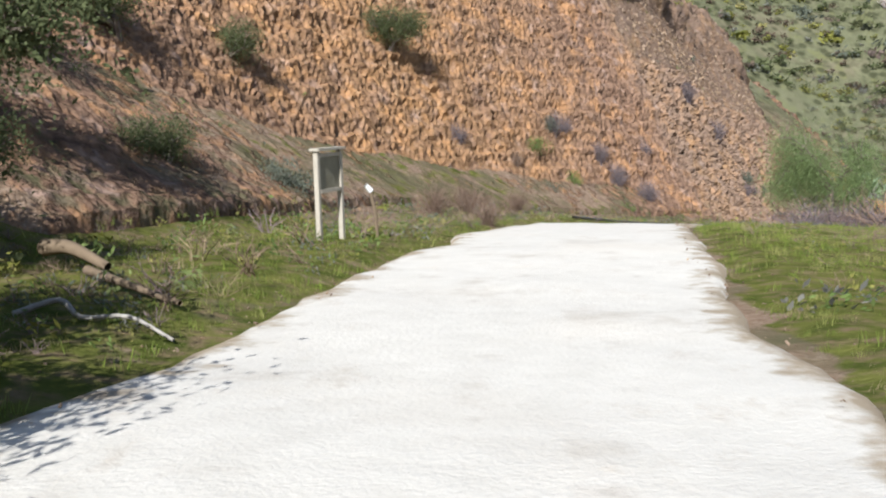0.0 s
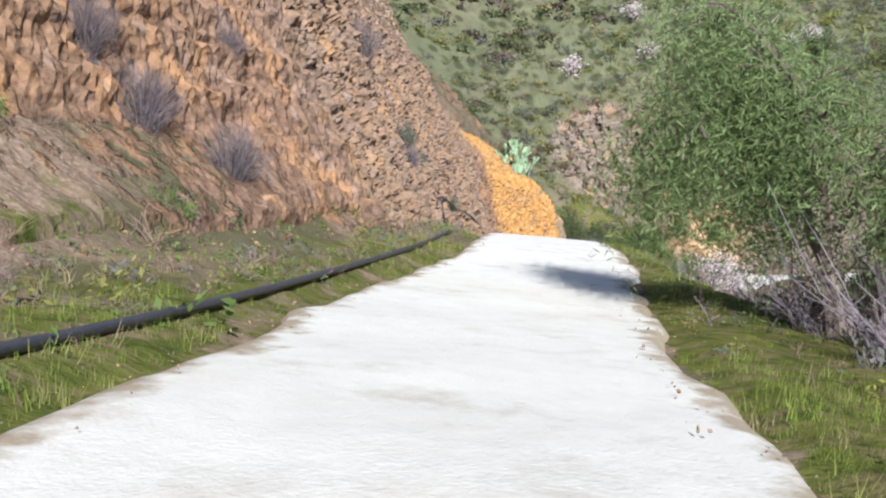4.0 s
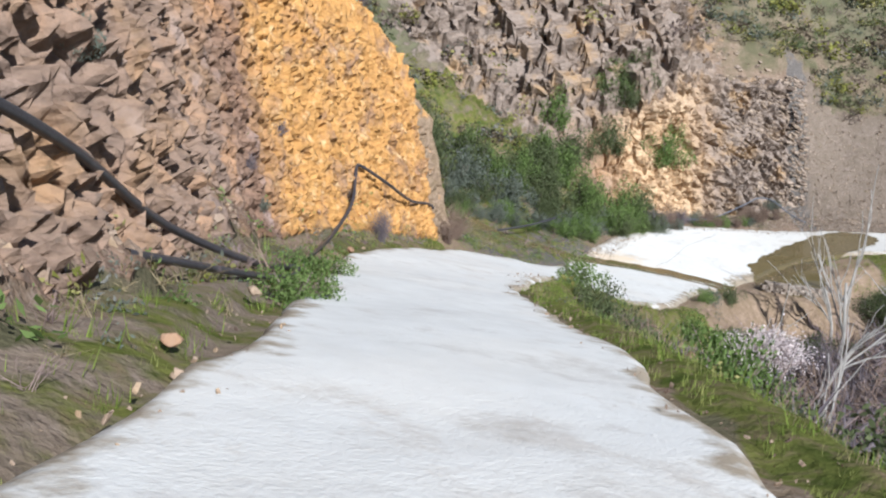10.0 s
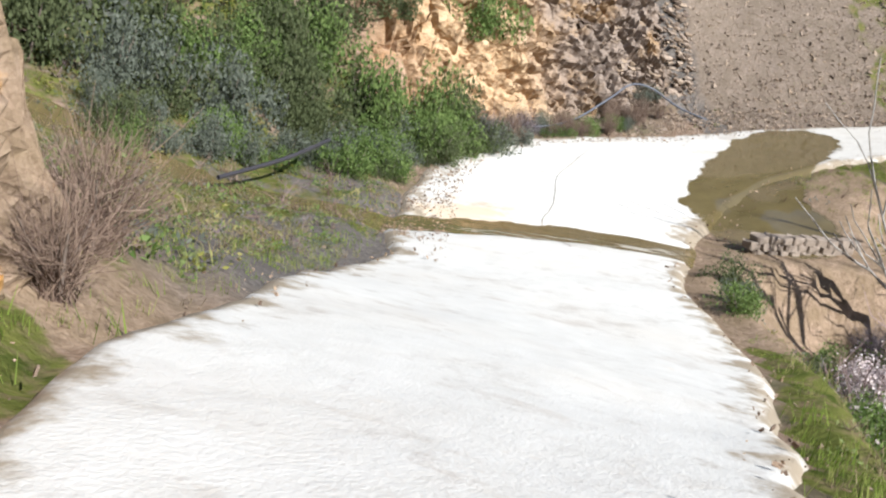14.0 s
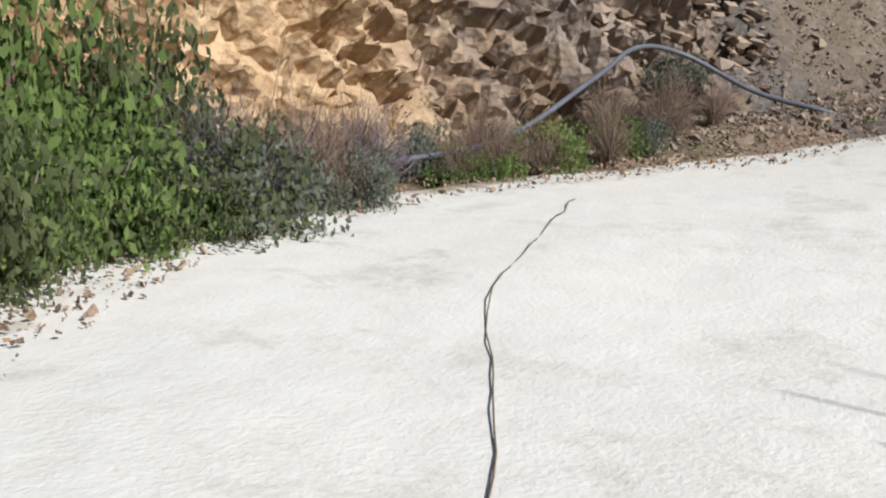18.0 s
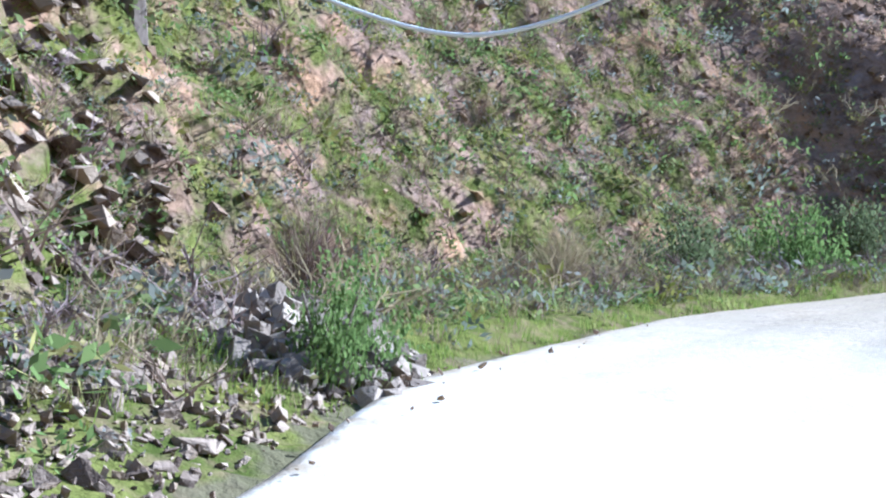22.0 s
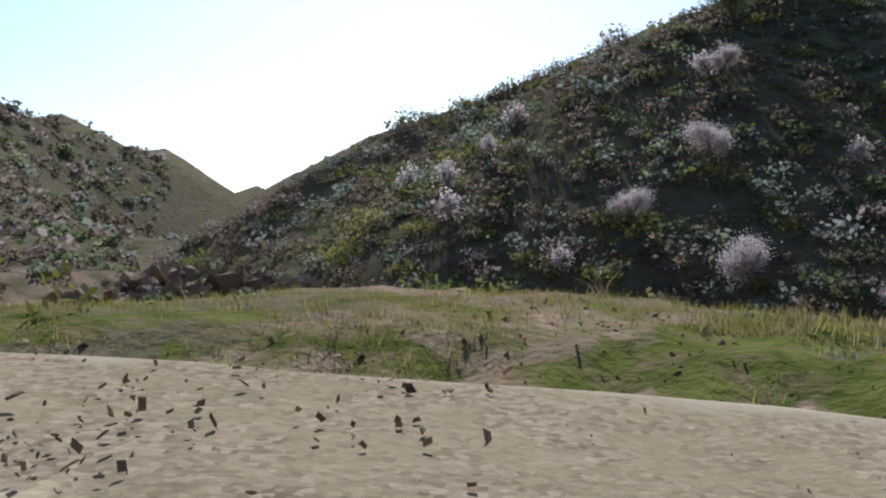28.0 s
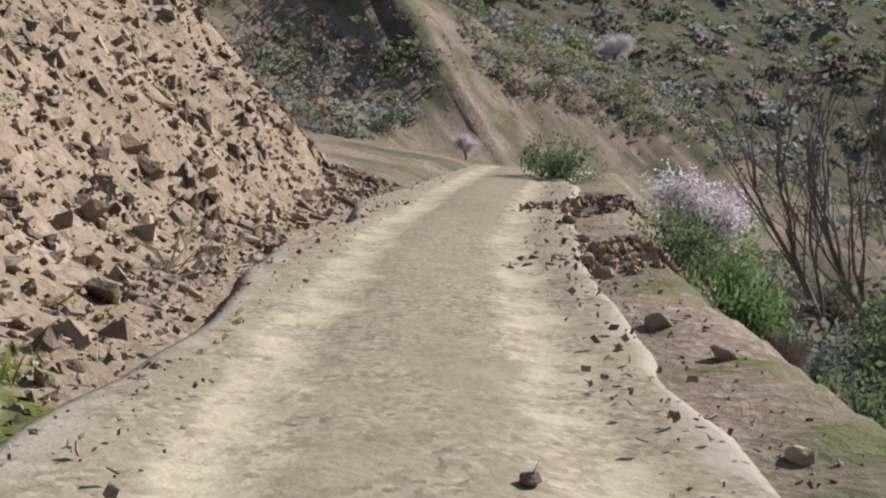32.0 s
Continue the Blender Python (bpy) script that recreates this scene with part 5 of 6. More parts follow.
RUBBER = plain("black_plastic_pipe", (0.018, 0.017, 0.019), (0.06, 0.055, 0.06), 0.38)
GREYPIPE = plain("dusty_grey_pipe", (0.05, 0.053, 0.06), (0.14, 0.145, 0.16), 0.42)
WHITEPIPE = plain("white_hose", (0.55, 0.55, 0.53), (0.75, 0.75, 0.72), 0.4)
WHITE = plain("white_paint", (0.7, 0.7, 0.68), (0.8, 0.8, 0.78), 0.5)


def water_material():
    g = Mat("shallow_brown_water", 0.07)
    n = g.noise(1.4, 5)
    m = g.finish(g.mix(n, (0.085, 0.06, 0.022), (0.17, 0.13, 0.055)), g.noise(7, 3), 0.06, 0.03)
    g.b.inputs["Specular IOR Level"].default_value = 0.5
    return m


WATER = water_material()


def pool(name, middle, half, label):
    """Shallow water that lies on the bed along a line, with an uneven edge."""
    c = curve(middle, 8)
    t = np.gradient(c[:, :2], axis=0)
    t /= np.linalg.norm(t, axis=1, keepdims=True)
    k = np.linspace(-1, 1, 17) * half * 1.35
    x = c[:, 0][:, None] - t[:, 1][:, None] * k
    y = c[:, 1][:, None] + t[:, 0][:, None] * k
    x1, y1 = x.ravel(), y.ravel()
    i, d = along(x1, y1, None)
    a, b, _ = table(WIDTH, PT[i])
    slab = PZ[i] + 0.05 * fractal(x1, y1, 0 * x1, 1.6, 3) - 0.02
    z = (np.where((d < a - 0.2) & (d > -b + 0.2), slab, level(x1, y1) + dip(x1, y1)) - 0.05).reshape(x.shape)
    o = new(name, sheet(name, x, y, z, WATER, {}))
    return tagged(o, label, "water", kind="structure")


def road_z(x, y):
    i, d = along(np.array([x]), np.array([y]), None)
    return float(PZ[i[0]])


# stream over the ford, and the wet hollow beside the slab
pool("water_1", [(*q, 0) for q in STREAM[0][:-2]], STREAM[1], "shallow brown stream running over the concrete ford")


def notice_board(place, turn, wide, tall, panel_h, panel, wood, label):
    o = thing("notice_board", place, label, "sign", turn=turn)
    for s in (-1, 1):
        part("post", *box(s * wide / 2, 0, tall / 2 - 0.2, 0.10, 0.10, tall + 0.4), wood, o)
    z = tall - panel_h / 2 - 0.08
    part("panel", *box(0, 0.0, z, wide - 0.11, 0.035, panel_h), panel, o)
    for s in (-1, 1):
        part("rail", *box(0, -0.03, z + s * panel_h / 2, wide - 0.10, 0.05, 0.07), wood, o)
    part("roof", *box(0, 0, tall + 0.03, wide + 0.2, 0.22, 0.05), METAL if panel is YELLOW else wood, o)
    if panel is YELLOW:
        for k, w in enumerate((0.55, 0.7, 0.4)):
            part("text_line", *box(0.03 * k, 0.025, z + 0.13 - 0.13 * k, wide * w * 0.8, 0.012, 0.03), TEXT, o)
    return o


notice_board(on_ground(-2.25, 19.2), radians(66), 0.85, 1.72, 0.68, PANEL, PALEWOOD, "pale wooden notice board with a dull green-brown panel on the grass")
notice_board(on_ground(98.3, 92.4), radians(15), 0.88, 2.2, 0.64, YELLOW, DARKWOOD, "faded yellow notice board on two dark posts below the rock face")
o = thing("marker_post", on_ground(-1.45, 20.6), "leaning dark marker post with a white cap", "post")
part("pole", *tube([(0, 0, -0.2), (-0.03, 0, 0.5), (-0.12, 0, 1.0)], 0.035, 8), DARKWOOD, o)
part("cap", *tube([(-0.11, 0, 0.98), (-0.2, -0.06, 1.1)], (0.06, 0.05), 8), WHITE, o, "white painted cap")


def pipe(points, radius, material, label):
    o = new("pipe", mesh_of("pipe", *tube(curve(points), radius, 10), material))
    return tagged(o, label, "pipe")


def face_point(t, rise, out=0.42):
    """A place on the cut face left of the road, so high above the road."""
    i = int(np.argmin(np.abs(PT - t)))
    best = None
    for left in np.arange(2.0, 14, 0.15):
        x, y = PX[i] - TY[i] * left, PY[i] + TX[i] * left
        if level(x, y) - PZ[i] >= rise:
            best = left
            break
    left = (best or 6.0) - out
    return (PX[i] - TY[i] * left, PY[i] + TX[i] * left, PZ[i] + rise)


ground_run = [tuple(beside(t, l, 0.10)) for t, l in ((4.3, 3.3), (5.0, 2.7), (5.8, 2.7), (6.6, 2.8), (7.4, 2.8), (8.2, 2.8), (8.9, 2.9), (9.3, 3.3))]
pipe(ground_run + [face_point(9.45, 0.8), face_point(9.6, 1.6), face_point(9.8, 2.2, 0.3)], 0.055, RUBBER, "thick black plastic pipe lying along the foot of the bank")
pipe([face_point(9.3, 1.5), face_point(9.8, 2.3, 0.35), face_point(10.2, 1.9, 0.35), face_point(10.7, 1.8), face_point(11.1, 1.4), face_point(11.5, 0.7), tuple(beside(11.9, 2.4, 0.12)), tuple(beside(12.3, 2.0, 0.12))], 0.055, RUBBER, "black plastic pipe slung across the brown rock face")
pipe([tuple(beside(11.2, 2.9, 0.12)), tuple(beside(11.9, 2.0, 0.12)), tuple(beside(12.6, 2.1, 0.1)), tuple(beside(13.3, 2.5, 0.15)), face_point(13.75, 1.0), (47.5, 109.0, -14.75), (47.75, 109.2, -14.65), (49.2, 109.75, -15.35), (51.2, 111.3, -16.3), (53.2, 112.8, -16.9), (54.8, 114.1, -18.2)], 0.05, RUBBER, "black plastic pipe rising over the orange rock face")
pipe([(81.7, 125.5, -21.25), (83.9, 124.6, -20.9), (86, 124.1, -19.95), (87.2, 123.9, -19.4), (88.1, 123.4, -19.45), (88.5, 122.3, -20), (88.7, 121.3, -20.25), (89, 120.7, -20.4)], 0.042, GREYPIPE, "dusty grey pipe arched over the bushes below the cliff")
pipe([(65.2, 123.3, -21.05), (67.7, 123.7, -20.9), (70.2, 124.5, -20.75)], 0.055, RUBBER, "black pipe lying on the bank above the ford")
pipe([(99.2, 113.1, -12.55), (99.2, 111.8, -13.45), (98.8, 110.6, -14.15), (98.3, 109.6, -14.55), (97.6, 108.6, -14.75), (96.9, 107.8, -14.55), (96, 107.1, -14.05), (95, 106.7, -13.35), (94, 106.4, -12.45)], 0.028, WHITEPIPE, "white hose hanging in a long loop before the cliff")

o = thing("utility_pole", (97.1, 114.4, -17.95), "thin grey pole leaning before dark bushes", "pole")
part("pole", *tube([(0, 0, -0.4), (0.9, -0.3, 1.2), (1.7, -0.55, 2.4)], 0.045, 8), BARK, o)

# joint across the ford slab
jp = curve([(71.2, 117.0, 0), (73.0, 118.9, 0), (75.6, 120.1, 0), (78.4, 121.6, 0), (82.2, 122.6, 0)], 10)
ji, jd = along(jp[:, 0], jp[:, 1], None)
jp[:, 2] = PZ[ji] + 0.05 * fractal(jp[:, 0], jp[:, 1], jp[:, 0] * 0, 1.6, 3) - 0.002 - dip(jp[:, 0], jp[:, 1])
jp[:, :2] += 0.05 * np.stack([fractal(jp[:, 0], jp[:, 1], jp[:, 0] * 0, 0.7, 2), fractal(jp[:, 1], jp[:, 0], jp[:, 0] * 0, 0.7, 2)], 1)
tagged(new("trim", mesh_of("trim", *tube(jp, 0.006, 6), DARKWOOD)), "dirt-filled joint across the concrete slab", "joint", kind="structure")

# --- trees
PEPPER = leaf_material("pale_green_feathery_leaves", (0.11, 0.155, 0.055), (0.27, 0.34, 0.15), None, 0.5)
o = tree("pepper_tree", 7.0, 21, 0.17, 0.022, 170, BARK, PEPPER, "drooping pepper tree with fine green foliage beside the track", place=on_ground(18.8, 48.0, 0.1), spread=0.75, jitter=0.45, droop=0.5, start=0.36)
o.rotation_euler = (0, 0, 1.1)
almond = tree("almond_tree", 4.6, 31, 0.065, 0.06, 34, BARK, BLOSSOM, "almond tree in pale pink blossom", place=on_ground(31.5, 65.5, 0.2), spread=0.7, jitter=0.22)
almond["group"] = "almond trees in blossom"
almond.scale = (1.2, 1.2, 1.2)
almond_b = tree("almond_tree", 4.0, 33, 0.07, 0.065, 28, BARK, BLOSSOM, "almond tree in pale pink blossom", place=on_ground(66.5, 107.0, 0.2), spread=0.8, jitter=0.25)
almond_b["group"] = "almond trees in blossom"
almond_b.scale = (1.3, 1.3, 1.2)
rng = random.Random(4)
PLACES = [(38.5, 77.0, 0.9), (34, 63, 0.9), (27, 58, 0.8), (24, 51.5, 0.6), (37, 70, 0.8), (70.5, 109, 0.9), (62, 101, 0.7), (120.5, 44.5, 0.4), (109.3, 49.2, 1.0), (75.3, 58.6, 1.0), (65.4, 45.3, 1.0), (76.3, 51.7, 0.7), (71.2, 47.1, 0.8), (61.2, 36.1, 0.9), (67.2, 38.1, 0.8),
          (55.2, 28.1, 0.8), (73.2, 64.1, 0.8), (145.2, 38.1, 1.1), (153.2, 26.1, 1.0), (158.2, 13.1, 1.2), (141.2, 20.1, 1.0), (165.2, -1.9, 1.2), (155.2, -21.9, 1.2), (135.2, 8.1, 1.0), (147.2, 50.1, 1.0)]
for px_, py_, s_ in PLACES:
    c = copy_thing(rng.choice((almond, almond_b)), Matrix.Translation(on_ground(px_, py_, 0.2)) @ pose(0, 0, 0, 0, 0, rng.uniform(0, 360)))
    c.scale = (s_, s_, s_)
almond_far = tree("almond_tree", 4.2, 35, 0.22, 0.18, 7, BARK, BLOSSOM, "almond tree in pale pink blossom on the far hillside", place=on_ground(96.0, 190.0, 0.3), spread=0.8, jitter=0.35, depth=2)
almond_far["group"] = "almond trees on the far hillside"
for _ in range(64):
    px_, py_ = rng.uniform(70, 190), rng.uniform(140, 270)
    s_ = rng.uniform(0.9, 1.7)
    c = copy_thing(almond_far, Matrix.Translation(on_ground(px_, py_, 0.3)) @ pose(0, 0, 0, 0, 0, rng.uniform(0, 360)))
    c.scale = (s_, s_, s_ * 0.8)

for _ in range(16):
    px_, py_ = rng.uniform(53, 87), rng.uniform(16, 60)
    s_ = rng.uniform(0.45, 0.85)
    c = copy_thing(almond_far, Matrix.Translation(on_ground(px_, py_, 0.3)) @ pose(0, 0, 0, 0, 0, rng.uniform(0, 360)))
    c.scale = (s_, s_, s_)
    tagged(c, "small almond tree in blossom on the scrubby slope", group="almond trees in blossom")

birch = tree("bare_tree", 6.0, 41, 0, 0, 0, PALEBARK, None, "slender bare tree with pale bark in the ravine", spread=0.3, bare=True, depth=2, start=0.62, thick=0.013, place=on_ground(49.0, 90.3, 0.4))
birch["group"] = "bare trees in the ravine"
birch.scale = (1, 1, 1.5)
for px_, py_, s_ in ((52, 91.5, 0.8), (53.5, 95, 0.9), (47, 86, 0.7), (56, 97, 1.0), (58, 99.5, 0.8), (45, 81, 0.8), (61, 104, 0.7), (50.5, 86, 0.9), (70, 106, 1.0), (74, 108, 1.1), (77, 110, 0.9), (79, 106, 1.0)):
    c = copy_thing(birch, Matrix.Translation(on_ground(px_, py_, 0.3)) @ pose(0, 0, 0, rng.uniform(-6, 6), rng.uniform(-6, 6), rng.uniform(0, 360)))
    c.scale = (s_ * 1.3, s_ * 1.3, s_ * 1.2)

dark = tree("evergreen_tree", 6.5, 51, 0.14, 0.07, 34, BARK, SCRUB, "dense dark evergreen tree on the slope", place=on_ground(101.2, 115.3, 0.3), spread=0.7, jitter=0.45)
dark["group"] = "dark evergreen trees"
for px_, py_, s_ in ((104.7, 117.1, 1.1), (106.2, 112.6, 1.0), (103.2, 120.6, 1.2), (107.2, 116.6, 1.2), (102.2, 110.6, 0.9), (100.7, 117.9, 0.9), (104.2, 114.1, 1.1), (101.2, 113.6, 0.8), (91.2, 136.1, 0.9), (96.2, 139.1, 1.0), (102.2, 135.1, 0.9), (107.2, 141.1, 1.1), (94.2, 146.1, 1.0), (113.2, 134.1, 1.0), (102.7, 54.6, 0.8), (98.7, 57.1, 0.8), (95.2, 55.1, 0.9), (98.4, 62.8, 0.85), (99.8, 60.2, 1.1), (97.0, 61.2, 1.0), (101.2, 57.8, 1.1), (95.4, 63.4, 0.8), (81.2, 110.1, 0.55), (85.2, 108.1, 0.6), (78.2, 106.1, 0.6), (88.2, 110.6, 0.5), (99.2, 53.1, 1.0), (91.2, 60.1, 0.9)):
    c = copy_thing(dark, Matrix.Translation(on_ground(px_, py_, 0.3)) @ pose(0, 0, 0, 0, 0, rng.uniform(0, 360)))
    c.scale = (s_, s_, s_)
poplar = tree("poplar_tree", 9.5, 61, 0, 0, 0, BARK, None, "tall bare poplar beside the ravine", spread=0.28, bare=True, depth=3, start=0.4, thick=0.012, place=on_ground(100.2, 58.7, 0.4), rise=1.2)
poplar["group"] = "bare poplars"
for px_, py_, s_ in ((102.5, 55.6, 0.9), (97.6, 58.6, 1.05), (104.2, 51.1, 1.0), (94.7, 60.1, 0.9), (99.2, 55.1, 1.1), (92.2, 62.6, 0.85), (101.2, 57.1, 0.8), (103.2, 53.6, 1.1), (98.4, 56.7, 0.95), (96.2, 57.6, 1.1), (101, 52.6, 1.2), (93.8, 58.3, 1.0), (105.7, 49.1, 1.0)):
    c = copy_thing(poplar, Matrix.Translation(on_ground(px_, py_, 0.4)) @ pose(0, 0, 0, 0, 0, rng.uniform(0, 360)))
    c.scale = (s_, s_, s_)
brush = tree("bare_tree", 6.5, 67, 0.13, 0.03, 46, BARK, BROWNSCRUB, "dense leafless tree with fine brown twigs below the track", place=on_ground(98.0, 59.4, 0.4), spread=0.6, jitter=0.4)
brush["group"] = "brown trees below the track"
for _ in range(48):
    px_, py_ = rng.uniform(88, 108), rng.uniform(42, 64)
    q_ = along(np.array([px_]), np.array([py_]), None)[1][0]
    s_ = rng.uniform(0.6, 1.05)
    if q_ > -7.5:
        continue
    c = copy_thing(brush, Matrix.Translation(on_ground(px_, py_, 0.4)) @ pose(0, 0, 0, 0, 0, rng.uniform(0, 360)))
    c.scale = (s_, s_, s_)
pine = tree("pine_tree", 6.0, 71, 0.2, 0.06, 26, BARK, SCRUB, "small pine standing on the ridge", place=on_ground(48.7, 20.1, 0.3), spread=0.8, jitter=0.5, start=0.4)
for px_, py_, s_ in ((41.7, 17.6, 1.1),):
    c = copy_thing(pine, Matrix.Translation(on_ground(px_, py_, 0.3)) @ pose(0, 0, 0, 0, 0, 80))
    c.scale = (s_, s_, s_)

# --- single bushes
BUSHLEAF = [clump(2600, 0.085, 0.045, 90 + i, lobes=30, hollow=0.15, spread=1.15) for i in range(3)]
BUSHTWIG = [twigs(330, 95 + i, 0.007) for i in range(3)]


def prickly_pear(seed, stems=11):
    """Flat oval pads, each growing out of the rim of the one below."""
    rng = np.random.default_rng(seed)
    a = np.linspace(0, 2 * np.pi, 10, endpoint=False)
    pieces = []

    def pad(foot, lean, size, level):
        face = rng.uniform(0, np.pi)
        side, up = np.array([math.cos(face), math.sin(face), 0]), np.array([lean[0], lean[1], 1.0])
        up /= np.linalg.norm(up)
        flat = np.cross(side, up)
        ring = foot + np.outer(np.cos(a) * size * 0.36, side) + np.outer((np.sin(a) + 1) * size * 0.5, up)
        mid = foot + up * size * 0.5
        v = np.concatenate([ring - flat * size * 0.05, ring + flat * size * 0.05, ring * 0.6 + mid * 0.4 - flat * size * 0.1, ring * 0.6 + mid * 0.4 + flat * size * 0.1])
        f = [(i, (i + 1) % 10, 10 + (i + 1) % 10, 10 + i) for i in range(10)] + [(i, (i + 1) % 10, 20 + (i + 1) % 10, 20 + i) for i in range(10)] + [(10 + i, 10 + (i + 1) % 10, 30 + (i + 1) % 10, 30 + i) for i in range(10)]
        f += [(b + i, b + i + 1, b + 8 - i, b + 9 - i) for b in (20, 30) for i in range(4)]
        pieces.append((v, np.array(f)))
        if level < 3:
            for _ in range(rng.integers(1, 4)):
                w = rng.uniform(0.25, 0.75) * np.pi
                pad(foot + math.cos(w) * size * 0.34 * side + (math.sin(w) + 1) * size * 0.48 * up, lean + rng.normal(0, 0.5, 2), size * rng.uniform(0.7, 0.95), level + 1)

    for _ in range(stems):
        b = rng.normal(0, 0.4, 2)
        pad(np.array([b[0], b[1], -0.05]), b * 0.6, rng.uniform(0.3, 0.42), 0)
    return joined(pieces)


def bush(x, y, wide, tall, kind, label, seed=0):
    shapes, mat = {"green": (BUSHLEAF, GREEN), "olive": (BUSHLEAF, SCRUB), "grey": (BUSHLEAF, GREYSCRUB), "dry": (BUSHTWIG, DRY), "mauve": (BUSHTWIG, MAUVE), "cactus": (None, CACTUS), "straw": (BUSHTWIG, STRAW)}[kind]
    place = Vector((x, y, float(level(x, y)) - 0.06))
    o = thing("bush", place, label, "bush", turn=seed * 1.3)
    if kind == "cactus":
        v, f = prickly_pear(5)
    else:
        v, f = shapes[seed % 3]
    part("crown", v * np.array([wide / 2, wide / 2, tall]), f, mat, o)
    if kind != "cactus":
        for k in range(3):
            a = k * 2.1 + seed
            part("stem", *tube([(0.05 * math.cos(a), 0.05 * math.sin(a), -0.1), (wide * 0.12 * math.cos(a), wide * 0.12 * math.sin(a), tall * 0.3), (wide * 0.25 * math.cos(a), wide * 0.25 * math.sin(a), tall * 0.65)], (0.025, 0.02, 0.008), 5), BARK, o)
    return o


